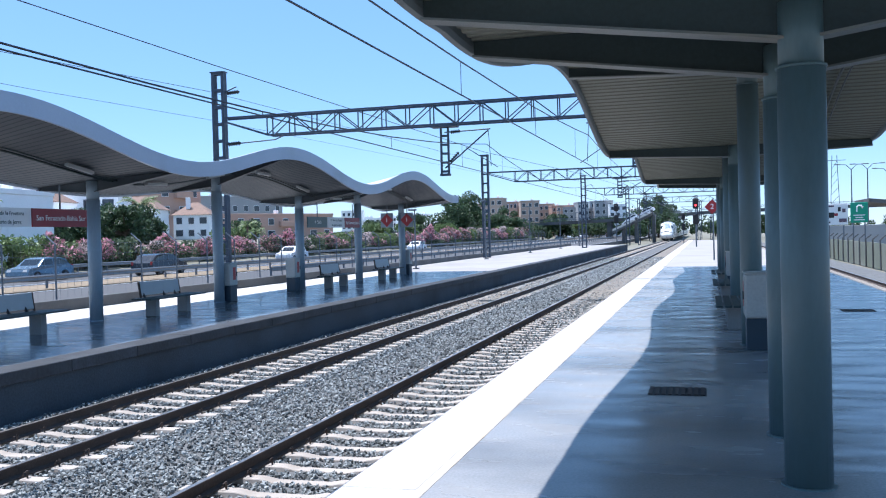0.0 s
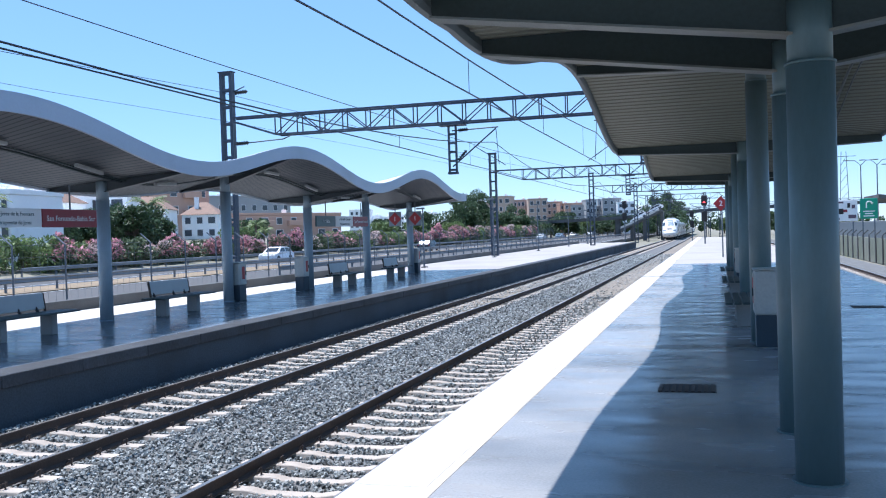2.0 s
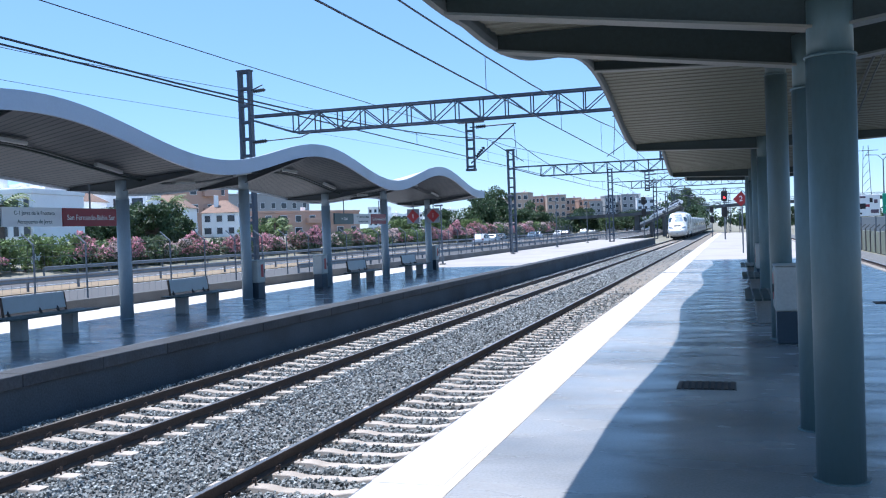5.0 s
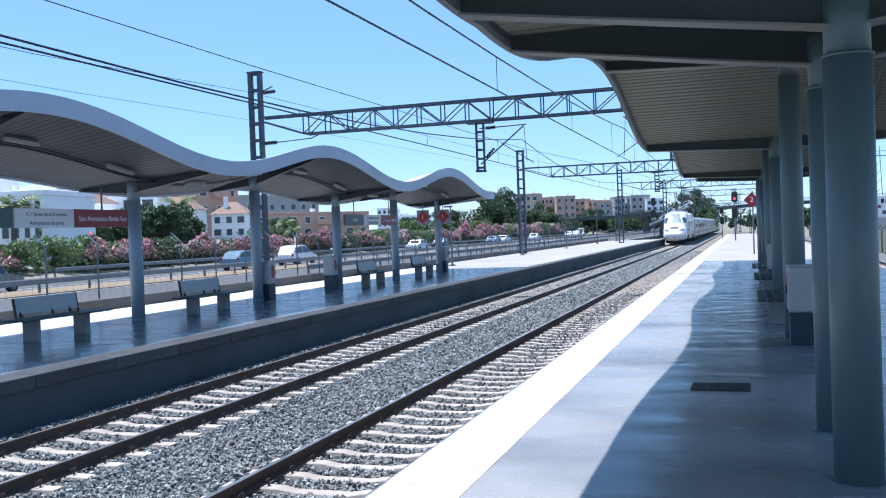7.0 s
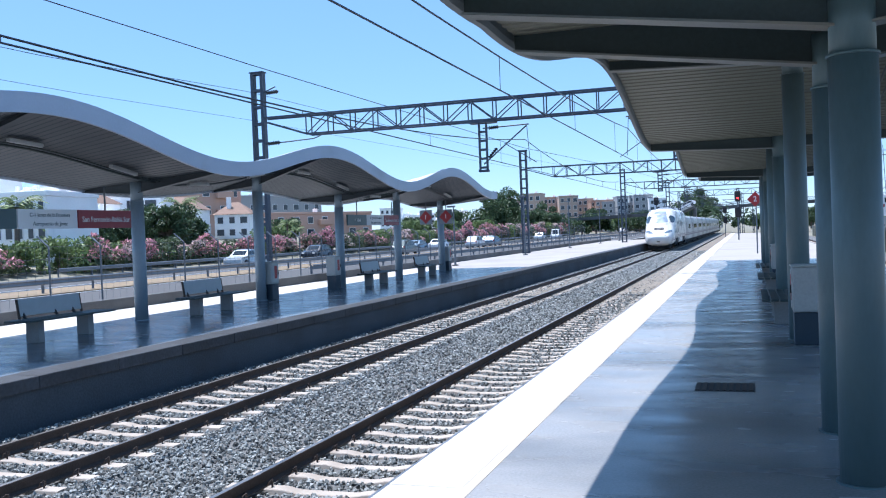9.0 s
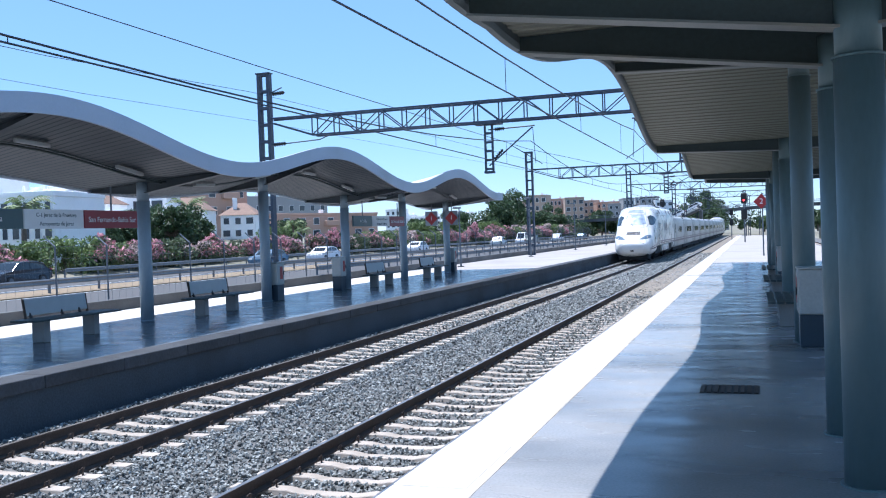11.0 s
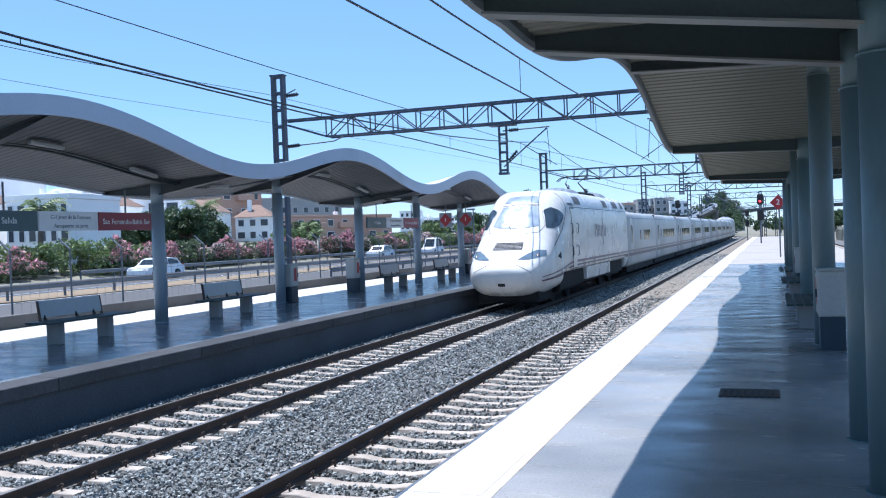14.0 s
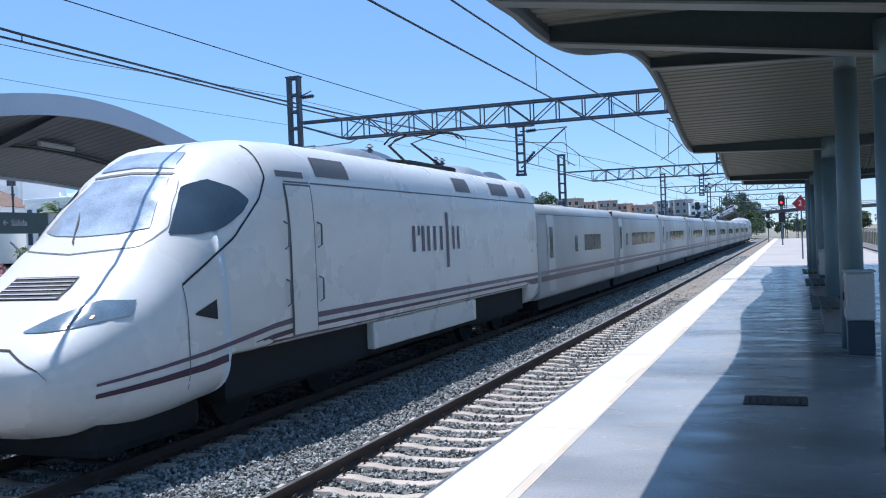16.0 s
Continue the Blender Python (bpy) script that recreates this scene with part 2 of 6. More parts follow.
M_NAVY = mat("dark blue cabinet paint", (0.022, 0.04, 0.06), 0.5, var=0.15, scale=4, fine=40, bump=0.05)
M_CABPALE = mat("pale cabinet paint", (0.42, 0.42, 0.40), 0.5, var=0.12, scale=3, fine=30, bump=0.05)
M_BENCH = mat("pale perforated steel", (0.38, 0.39, 0.39), 0.45, metal=0.0, var=0.08, bump=0.05)
M_RED = mat("maroon sign enamel", (0.25, 0.02, 0.035), 0.4, var=0.08, bump=0)
M_SIGNW = mat("white sign enamel", (0.78, 0.78, 0.78), 0.4, var=0.05, bump=0)
# number boards: the shade under the roof is put into this grey-blue
M_BOARD = mat("sign board with shade in its grey", (0.22, 0.25, 0.29), 0.45, var=0.08, bump=0)
M_SIGNG = mat("dark green sign enamel", (0.06, 0.11, 0.12), 0.4, var=0.08, bump=0)
M_REDB = mat("bright red paint", (0.33, 0.022, 0.025), 0.4, var=0.1, bump=0)
M_GREEN = mat("road sign green", (0.01, 0.28, 0.17), 0.45, var=0.05, bump=0)
M_BARK = mat("grey-brown bark", (0.13, 0.10, 0.08), 0.9, var=0.3, scale=5, bump=0.5)
M_LEAF = leafy("dark green leaves", (0.061, 0.101, 0.043))
M_LEAF2 = leafy("light green leaves", (0.144, 0.202, 0.072))
M_LEAF3 = leafy("grey-green oleander leaves", (0.101, 0.137, 0.072), 0.45, 0.35)
M_PETAL = leafy("pink oleander petals", (0.577, 0.281, 0.320), 0.4)
M_PETALW = leafy("pale oleander petals", (0.585, 0.452, 0.429), 0.2)


# ---- mesh helpers ----
def part(name, bm, material, parent=None, label="", smooth=False):
    """Links a bmesh as one mesh object, under a thing or a part."""
    me = bpy.data.meshes.new(name)
    bm.to_mesh(me)
    bm.free()
    for m in (material if isinstance(material, (list, tuple)) else [material]):
        me.materials.append(m)
    if smooth:
        me.shade_smooth()
    ob = new(name, me)
    ob.parent = parent
    if label:
        ob["label"] = label
    return ob


def empty(name, label, category, group="", kind="", at=(0, 0, 0)):
    ob = new(name)
    ob.location = at
    ob.empty_display_size = 0.2
    return tagged(ob, label, category, group, kind)


def box(bm, x0, x1, y0, y1, z0, z1, mi=0):
    v = [bm.verts.new(c) for c in ((x0, y0, z0), (x1, y0, z0), (x1, y1, z0), (x0, y1, z0), (x0, y0, z1), (x1, y0, z1), (x1, y1, z1), (x0, y1, z1))]
    for f in ((0, 3, 2, 1), (4, 5, 6, 7), (0, 1, 5, 4), (1, 2, 6, 5), (2, 3, 7, 6), (3, 0, 4, 7)):
        bm.faces.new([v[i] for i in f]).material_index = mi
    return bm


def bevbox(x0, x1, y0, y1, z0, z1, r=0.01, seg=2):
    bm = box(bmesh.new(), x0, x1, y0, y1, z0, z1)
    bmesh.ops.bevel(bm, geom=bm.edges[:], offset=r, segments=seg, affect="EDGES", profile=0.5)
    return bm


def bar(bm, a, b, r, n=6, r2=None):
    """A round bar from a to b, added to bm."""
    a, b = Vector(a), Vector(b)
    d = (b - a).normalized()
    u = d.orthogonal().normalized()
    w = d.cross(u)
    r2 = r if r2 is None else r2
    ra = [bm.verts.new(a + (u * math.cos(6.28318 * i / n) + w * math.sin(6.28318 * i / n)) * r) for i in range(n)]
    rb = [bm.verts.new(b + (u * math.cos(6.28318 * i / n) + w * math.sin(6.28318 * i / n)) * r2) for i in range(n)]
    for i in range(n):
        bm.faces.new((ra[i], ra[(i + 1) % n], rb[(i + 1) % n], rb[i]))
    bm.faces.new(ra[::-1])
    bm.faces.new(rb)
    return bm


def poly(bm, pts, r, n=5):
    """One continuous bent tube through the points."""
    pts = [Vector(p) for p in pts]
    prev = None
    for i, p in enumerate(pts):
        d = (pts[min(i + 1, len(pts) - 1)] - pts[max(i - 1, 0)]).normalized()
        u = d.cross(Vector((0.31, 0.17, 0.93))).normalized()
        w = d.cross(u)
        row = [bm.verts.new(p + (u * math.cos(6.28318 * k / n) + w * math.sin(6.28318 * k / n)) * r) for k in range(n)]
        if prev:
            for k in range(n):
                bm.faces.new((prev[k], prev[(k + 1) % n], row[(k + 1) % n], row[k]))
        else:
            bm.faces.new(row[::-1])
        prev = row
    bm.faces.new(prev)
    return bm


def sweep(bm, prof, y0, y1, mi=0):
    """A profile in x, z drawn out along y."""
    a = [bm.verts.new((x, y0, z)) for x, z in prof]
    b = [bm.verts.new((x, y1, z)) for x, z in prof]
    n = len(prof)
    for i in range(n):
        bm.faces.new((a[i], a[(i + 1) % n], b[(i + 1) % n], b[i])).material_index = mi
    bm.faces.new(a[::-1]).material_index = mi
    bm.faces.new(b).material_index = mi
    return bm


def mesh_from(name, verts, faces, material, parent=None, label=""):
    me = bpy.data.meshes.new(name)
    me.from_pydata(verts, [], faces)
    me.materials.append(material)
    me.update()
    ob = new(name, me)
    ob.parent = parent
    if label:
        ob["label"] = label
    return ob


# ---- ground, road, platforms, tracks ----
RZ = -0.70                       # rail head
TA, TB, TC = -9.35, -4.77, 7.2   # track centre lines
FAR = 190.0


def ground():
    """One sheet to the horizon, a little below the tracks and the road."""
    bm = bmesh.new()
    xs = [-3000, -400, -80, -19.7, 14, 80, 400, 3000]
    ys = [-300, 0, 60, 200, 400, 4000]
    vs = [[bm.verts.new((x, y, -1.25)) for x in xs] for y in ys]
    for j in range(len(ys) - 1):
        for i in range(len(xs) - 1):
            bm.faces.new((vs[j][i], vs[j][i + 1], vs[j + 1][i + 1], vs[j + 1][i]))
    tagged(part("ground", bm, M_GROUND), "ochre and green ground to the horizon, paled to bounce light", "ground", kind="structure")


ground()


def platforms():
    # right-hand island platform: slab, pale paved edge strip, worn yellow line
    p = empty("platform", "station platform with glossy grey terrazzo and pale edge", "platform", kind="structure")
    part("slab", sweep(bmesh.new(), [(-2.45, 0), (-2.45, -0.18), (-2.2, -0.22), (-2.2, -1.3), (5.05, -1.3), (5.05, -0.22), (5.3, -0.18), (5.3, 0)], -8, 52.4), M_PLAT, p, "glossy grey terrazzo slab")
    part("slab", sweep(bmesh.new(), [(-2.45, -0.012), (-2.45, -0.18), (-2.2, -0.22), (-2.2, -1.3), (5.05, -1.3), (5.05, -0.22), (5.3, -0.18), (5.3, -0.012)], 52.4, 172), M_OPEN, p, "pale unroofed paving")
    y = -8.0
    k = 0
    while y < 172:
        l = 1.5 if y < 60 else 6.0
        part("edge_slab", bevbox(-2.915, -2.225 + 0.045 * math.sin(k * 1.7) + 0.02 * math.sin(k * 0.31), y + 0.004, y + l - 0.004, -0.17, 0.006 + 0.002 * math.sin(k * 3.3), 0.006, 1), M_EDGE, p)
        y += l
        k += 1
    part("yellow_line", box(bmesh.new(), -2.29, -2.175, -8, 52, -0.02, 0.0035), M_YELLOW, p, "worn yellow safety line")
    # left-hand platform
    q = empty("platform", "grey station platform with overhanging concrete edge", "platform", kind="structure")
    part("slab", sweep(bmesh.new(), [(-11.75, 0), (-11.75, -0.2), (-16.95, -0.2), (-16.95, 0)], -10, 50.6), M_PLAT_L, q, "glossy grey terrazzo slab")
    # sunlit part of the platform, its light put into the paler paving
    part("back_strip", sweep(bmesh.new(), [(-16.95, -0.004), (-16.95, -0.2), (-19.6, -0.2), (-19.6, -0.004)], -10, 50.6), M_EDGE, q, "paving behind the columns, sunlight put into its pale tone")
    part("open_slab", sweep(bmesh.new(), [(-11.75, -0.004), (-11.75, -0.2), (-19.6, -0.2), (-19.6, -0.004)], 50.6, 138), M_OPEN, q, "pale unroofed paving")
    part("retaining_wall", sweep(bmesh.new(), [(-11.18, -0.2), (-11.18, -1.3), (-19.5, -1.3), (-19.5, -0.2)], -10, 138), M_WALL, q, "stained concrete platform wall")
    y = -10.0
    k = 0
    while y < 138:
        l = 2.0
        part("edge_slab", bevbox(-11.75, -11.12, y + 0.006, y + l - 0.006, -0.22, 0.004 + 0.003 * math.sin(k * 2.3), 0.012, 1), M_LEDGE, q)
        y += l
        k += 1
    part("parapet", bevbox(-19.95, -19.6, -10, 138, -0.6, 0.36, 0.02), M_CONC, q, "low concrete parapet")


platforms()


def rail_bm(y0, y1, x):
    h = RZ
    prof = [(-0.075, h - 0.17), (0.075, h - 0.17), (0.075, h - 0.155), (0.012, h - 0.13), (0.010, h - 0.045), (0.036, h - 0.035), (0.036, h - 0.006), (0.03, h), (-0.03, h), (-0.036, h - 0.006), (-0.036, h - 0.035), (-0.010, h - 0.045), (-0.012, h - 0.13), (-0.075, h - 0.155)]
    bm = sweep(bmesh.new(), [(x + a, b) for a, b in prof], y0, y1)
    for f in bm.faces:
        if f.normal.z > 0.9 or (lambda c: c.z > h - 0.002)(f.calc_center_median()):
            f.material_index = 1
    return bm


def sleeper_mesh():
    """Prestressed sleeper, dipped in the middle, with sloped sides."""
    bm = bmesh.new()
    xs = [(-1.3, 0.0), (-0.55, 0.0), (-0.35, -0.035), (0.35, -0.035), (0.55, 0.0), (1.3, 0.0)]
    rings = []
    for x, dz in xs:
        zt = RZ - 0.175 + dz
        rings.append([bm.verts.new(c) for c in ((x, -0.15, zt - 0.2), (x, -0.098, zt - 0.01), (x, -0.088, zt), (x, 0.088, zt), (x, 0.098, zt - 0.01), (x, 0.15, zt - 0.2))])
    for a, b in zip(rings, rings[1:]):
        for i in range(5):
            bm.faces.new((a[i], b[i], b[i + 1], a[i + 1]))
    bm.faces.new(rings[0])
    bm.faces.new(rings[-1][::-1])
    bmesh.ops.recalc_face_normals(bm, faces=bm.faces[:])
    me = bpy.data.meshes.new("sleeper")
    bm.to_mesh(me)
    bm.free()
    me.materials.append(M_SLEEPER)
    return me


SLEEPER = sleeper_mesh()


def track(xc, y0, y1, n_single, label):
    t = empty("railway_track", label, "railway track", kind="structure")
    for s in (-0.8675, 0.8675):
        part("rail", rail_bm(y0, y1, xc + s), [M_RAIL, M_RAILTOP], t, "steel rail with a polished head")
    clips = bmesh.new()
    rng = random.Random(int(xc * 10))
    n = int((y1 - y0) / 0.6)
    far_v, far_f = [], []
    src = [v.co.copy() for v in SLEEPER.vertices]
    srf = [tuple(p.vertices) for p in SLEEPER.polygons]
    for i in range(n):
        y = y0 + 0.18 + 0.6 * i
        if i < n_single:
            s = new("sleeper", SLEEPER)
            s.parent = t
            s.location = (xc + rng.uniform(-0.02, 0.02), y, rng.uniform(-0.008, 0.004))
            s.rotation_euler = (0, 0, rng.uniform(-0.006, 0.006))
        else:
            b = len(far_v)
            far_v += [(v.x + xc, v.y + y, v.z) for v in src]
            far_f += [tuple(k + b for k in f) for f in srf]
        if y < 40:
            for s in (-0.8675, 0.8675):
                for d in (-0.13, 0.13):
                    for e in (-0.05, 0.05):
                        bar(clips, (xc + s + d * 0.7, y + e, RZ - 0.16), (xc + s + d, y + e, RZ - 0.10), 0.009, 4)
                    bar(clips, (xc + s + d, y - 0.05, RZ - 0.10), (xc + s + d, y + 0.05, RZ - 0.10), 0.009, 4)
                    bar(clips, (xc + s + d * 1.1, y, RZ - 0.18), (xc + s + d * 1.1, y, RZ - 0.08), 0.013, 5)
    if far_v:
        tagged(mesh_from("sleepers_far", far_v, far_f, M_SLEEPER, t), kind="stuff")
    tagged(part("rail_clips", clips, M_RAIL, t, "rusty spring clips and bolts"), kind="stuff")
    return t


track(TA, 4.0, 260.0, 150, "straight railway track on concrete sleepers, lit by sun")
track(TB, 4.0, 260.0, 150, "railway track on pale concrete sleepers beside the platform")
track(TC, 4.0, 200.0, 0, "disused side track behind the platform")


def ballast():
    """The ballast bed: cambered sheet with humps, and loose stones on its nearer stretch."""
    bm = bmesh.new()
    xs = np.linspace(-11.17, -2.25, 60)
    ys = np.concatenate([np.arange(-6, 40, 0.3), np.arange(40, 262, 4.0)])

    def bz(x, y):
        k = min(max((min(abs(x - TA), abs(x - TB)) - 1.25) / 0.25, 0), 1)
        return RZ - 0.235 + 0.05 * k + 0.02 * noise.noise((x * 1.5, y * 1.5, 0))
    vs = [[bm.verts.new((x, y, bz(x, y))) for x in xs] for y in ys]
    for j in range(len(ys) - 1):
        for i in range(len(xs) - 1):
            bm.faces.new((vs[j][i], vs[j][i + 1], vs[j + 1][i + 1], vs[j + 1][i]))
    b = part("ballast_bed", bm, M_BALLAST, smooth=True)
    tagged(b, "grey crushed-stone ballast between the rails", "ballast", kind="structure")
    rng = np.random.RandomState(4)
    n = 105000
    y = 6 + 95 * rng.rand(n) ** 2.3
    x = -11.05 + 8.55 * rng.rand(n)
    keep = np.ones(n, bool)
    for tc in (TA, TB):
        on = (np.abs(x - tc) < 1.3)
        ph = ((y - 4.18 + 0.3) % 0.6) - 0.3
        keep &= ~(on & (np.abs(ph) < 0.13))
        for s in (-0.8675, 0.8675):
            keep &= np.abs(x - tc - s) > 0.09
    x, y = x[keep], y[keep]
    n = len(x)
    k = np.clip((np.minimum(np.abs(x - TA), np.abs(x - TB)) - 1.25) / 0.25, 0, 1)
    z = RZ - 0.222 + 0.045 * k + 0.03 * rng.rand(n)
    base = np.array([(1, 0, 0), (-1, 0, 0), (0, 1, 0), (0, -1, 0), (0, 0, 1), (0, 0, -1)], float)
    fac = np.array([(0, 2, 4), (2, 1, 4), (1, 3, 4), (3, 0, 4), (2, 0, 5), (1, 2, 5), (3, 1, 5), (0, 3, 5)])
    sz = (1 + np.maximum(y - 12, 0) / 45)[:, None, None] * rng.uniform(0.018, 0.042, (n, 1, 1)) * rng.uniform(0.6, 1.25, (n, 6, 1))
    q = rng.normal(size=(n, 3, 3))
    q, _ = np.linalg.qr(q)
    v = np.einsum("kj,nij->nki", base, q) * sz
    v += np.stack([x, y, z], 1)[:, None, :]
    f = (fac[None] + 6 * np.arange(n)[:, None, None]).reshape(-1, 3)
    st = mesh_from("ballast_stones", v.reshape(-1, 3).tolist(), f.tolist(), island_mat("ballast stones", (0.22, 0.23, 0.222), 0.8))
    tagged(st, "loose angular grey ballast stones", "ballast", kind="stuff")
    # sandy infill that hides the sleepers farther off
    for tc, y0, z in ((TB, 36.0, RZ - 0.168), (TA, 30.0, RZ - 0.186)):
        bm = bmesh.new()
        xs = np.linspace(tc - 0.78, tc + (1.75 if tc == TB else 0.78), 8)
        ys = np.concatenate([np.arange(y0, 70, 0.6), np.arange(70, 250, 6.0)])
        vs = [[bm.verts.new((x, y, z - 0.05 * max(0, 1 - (y - y0) / 9) + 0.018 * noise.noise((x * 2, y * 1.3, 5)))) for x in xs] for y in ys]
        for a, c in zip(vs, vs[1:]):
            for i in range(7):
                bm.faces.new((a[i], a[i + 1], c[i + 1], c[i]))
        tagged(part("ballast_infill", bm, M_SAND, smooth=True), "tan sandy ballast between the rails", "ballast", kind="structure")
    # bed of the side track, overgrown at its edge
    bm = box(bmesh.new(), 5.4, 10.5, -6, 200, -1.2, RZ - 0.19)
    tagged(part("ballast_bed", bm, M_BALLAST), "pale ballast under the side track", "ballast", kind="structure")


def island_mat(name, col, var):
    """A mineral whose loose pieces differ from one another."""
    if name in MATS:
        return MATS[name]
    m = bpy.data.materials.new(name)
    m.use_nodes = True
    nt = m.node_tree
    b = nt.nodes["Principled BSDF"]
    b.inputs["Roughness"].default_value = 0.85
    geo = nt.nodes.new("ShaderNodeNewGeometry")
    mr = nt.nodes.new("ShaderNodeMapRange")
    mr.inputs["To Min"].default_value, mr.inputs["To Max"].default_value = 1 - var, 1 + var
    nt.links.new(geo.outputs["Random Per Island"], mr.inputs[0])
    mul = nt.nodes.new("ShaderNodeVectorMath")
    mul.operation = "SCALE"
    mul.inputs[0].default_value = col
    nt.links.new(mr.outputs[0], mul.inputs["Scale"])
    nt.links.new(mul.outputs[0], b.inputs["Base Color"])
    MATS[name] = m
    return m


ballast()


# ---- canopies ----
def canopy(xc, xf, xb, y0, y1, cols, zf, zb, low, tip, band, label, diam, lamps, col_mat, edge_mat):
    """A wavy roof on one row of columns; band is the edge band's bottom and top; zf and zb give the underside at the track side and at the back."""
    c = empty("platform_canopy", label, "canopy", "wavy platform canopies")

    def deck(x, y):
        s = (x - xf) / (xb - xf)
        a, b = zf(y), zb(y)
        return a + (b - a) * s
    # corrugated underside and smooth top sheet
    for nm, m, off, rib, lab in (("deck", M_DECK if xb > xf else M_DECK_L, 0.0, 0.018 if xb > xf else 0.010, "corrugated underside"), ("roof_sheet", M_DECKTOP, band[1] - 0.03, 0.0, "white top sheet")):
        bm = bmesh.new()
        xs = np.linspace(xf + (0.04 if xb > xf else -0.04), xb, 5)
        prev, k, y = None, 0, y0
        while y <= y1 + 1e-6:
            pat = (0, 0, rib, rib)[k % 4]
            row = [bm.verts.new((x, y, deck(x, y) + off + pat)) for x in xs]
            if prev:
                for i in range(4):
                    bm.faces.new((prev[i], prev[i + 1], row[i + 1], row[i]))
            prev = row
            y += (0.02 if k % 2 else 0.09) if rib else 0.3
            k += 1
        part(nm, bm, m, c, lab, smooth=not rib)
    # curved edge bands
    sgn = 1 if xb > xf else -1
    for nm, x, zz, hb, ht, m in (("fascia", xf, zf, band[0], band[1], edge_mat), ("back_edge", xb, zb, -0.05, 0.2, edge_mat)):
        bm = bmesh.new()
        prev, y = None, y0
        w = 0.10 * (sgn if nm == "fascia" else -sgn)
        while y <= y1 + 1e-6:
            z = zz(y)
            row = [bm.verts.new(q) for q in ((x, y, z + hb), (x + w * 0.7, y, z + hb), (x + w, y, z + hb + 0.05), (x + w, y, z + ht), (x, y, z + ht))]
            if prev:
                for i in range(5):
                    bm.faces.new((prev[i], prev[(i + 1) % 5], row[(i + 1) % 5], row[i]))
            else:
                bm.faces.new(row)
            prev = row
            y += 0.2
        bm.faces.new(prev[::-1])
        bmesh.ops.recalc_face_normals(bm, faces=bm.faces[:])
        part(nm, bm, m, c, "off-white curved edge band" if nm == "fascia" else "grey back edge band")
    # end closing strips
    for y in (y0, y1):
        bm = bmesh.new()
        a = [bm.verts.new((x, y - 0.03, deck(x, y) - 0.06)) for x in (xf, xb)]
        b = [bm.verts.new((x, y - 0.03, deck(x, y) + 0.2)) for x in (xf, xb)]
        d = [bm.verts.new((x, y + 0.03, deck(x, y) + 0.2)) for x in (xf, xb)]
        e = [bm.verts.new((x, y + 0.03, deck(x, y) - 0.06)) for x in (xf, xb)]
        for p, q in ((a, b), (b, d), (d, e), (e, a)):
            bm.faces.new((p[0], p[1], q[1], q[0]))
        part("end_trim", bm, edge_mat, c)
    for y in cols:
        depth = low if y < 12 else min(low, 0.28)        # the beams by the twin columns are deeper
        # cross beam: tapered web with a pale bottom flange, deepest at the column
        bm, fl = bmesh.new(), bmesh.new()
        for xe in (xf + 0.1 * sgn, xb - 0.05 * sgn):
            d0, d1 = deck(xc, y) + 0.0, deck(xe, y) + 0.0
            zc, ze = deck(xc, y) - depth, d1 - tip
            for yy in (-0.02, 0.02):
                bm.faces.new([bm.verts.new(q) for q in ((xc, y + yy, zc), (xe, y + yy, ze), (xe, y + yy, d1), (xc, y + yy, d0))])
            f0 = [fl.verts.new(q) for q in ((xc, y - 0.11, zc), (xc, y + 0.11, zc), (xe, y + 0.11, ze), (xe, y - 0.11, ze))]
            f1 = [fl.verts.new(v.co + Vector((0, 0, -0.022))) for v in f0]
            fl.faces.new(f0)
            fl.faces.new(f1[::-1])
            for i in range(4):
                fl.faces.new((f0[i], f0[(i + 1) % 4], f1[(i + 1) % 4], f1[i]))
        bm.faces.ensure_lookup_table()
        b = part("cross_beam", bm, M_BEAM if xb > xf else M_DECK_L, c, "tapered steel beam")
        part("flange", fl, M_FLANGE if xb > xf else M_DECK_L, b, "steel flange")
        zt = deck(xc, y) - depth
        bm = bmesh.new()
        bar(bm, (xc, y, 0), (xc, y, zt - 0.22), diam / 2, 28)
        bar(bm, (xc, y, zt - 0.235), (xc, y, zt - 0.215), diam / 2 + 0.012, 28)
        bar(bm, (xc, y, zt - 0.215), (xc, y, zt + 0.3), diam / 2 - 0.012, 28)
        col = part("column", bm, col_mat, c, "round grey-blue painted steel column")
        for pl in col.data.polygons:
            pl.use_smooth = len(pl.vertices) == 4
        bm = bmesh.new()
        bar(bm, (xc, y, 0), (xc, y, 0.015), diam / 2 + 0.03, 20)
        part("base_plate", bm, col_mat, col, "cement collar")
    # lamps and a cable tray under the deck
    for x, y in lamps:
        bm = bevbox(x - 0.06, x + 0.06, y - 0.5, y + 0.5, deck(x, y) - 0.13, deck(x, y) - 0.04, 0.02)
        s = (deck(x, y + 0.6) - deck(x, y - 0.6)) / 1.2
        for v in bm.verts:
            v.co.z += s * (v.co.y - y)
        part("lamp", bm, M_BENCH, c, "unlit grey fluorescent lamp housing")
    if lamps:
        bm = bmesh.new()
        x = lamps[0][0] + 0.35 * sgn
        ys = np.arange(y0 + 0.5, y1 - 0.5, 0.8)
        poly(bm, [(x, y, deck(x, y) - 0.07) for y in ys], 0.03, 5)
        poly(bm, [(x + 0.15, y, deck(x + 0.15, y) - 0.07) for y in ys], 0.02, 5)
        part("cable_tray", bm, M_BEAM, c)
    return c


def w_right(y):
    # the roof changes to the next unit between its twin columns
    return -math.cos(2 * math.pi * (y - (9.3 if y > 8.6 else 7.8)) / 14.9)


def w_left(y):
    return -math.cos(2 * math.pi * (y - 21.8) / 13.45)


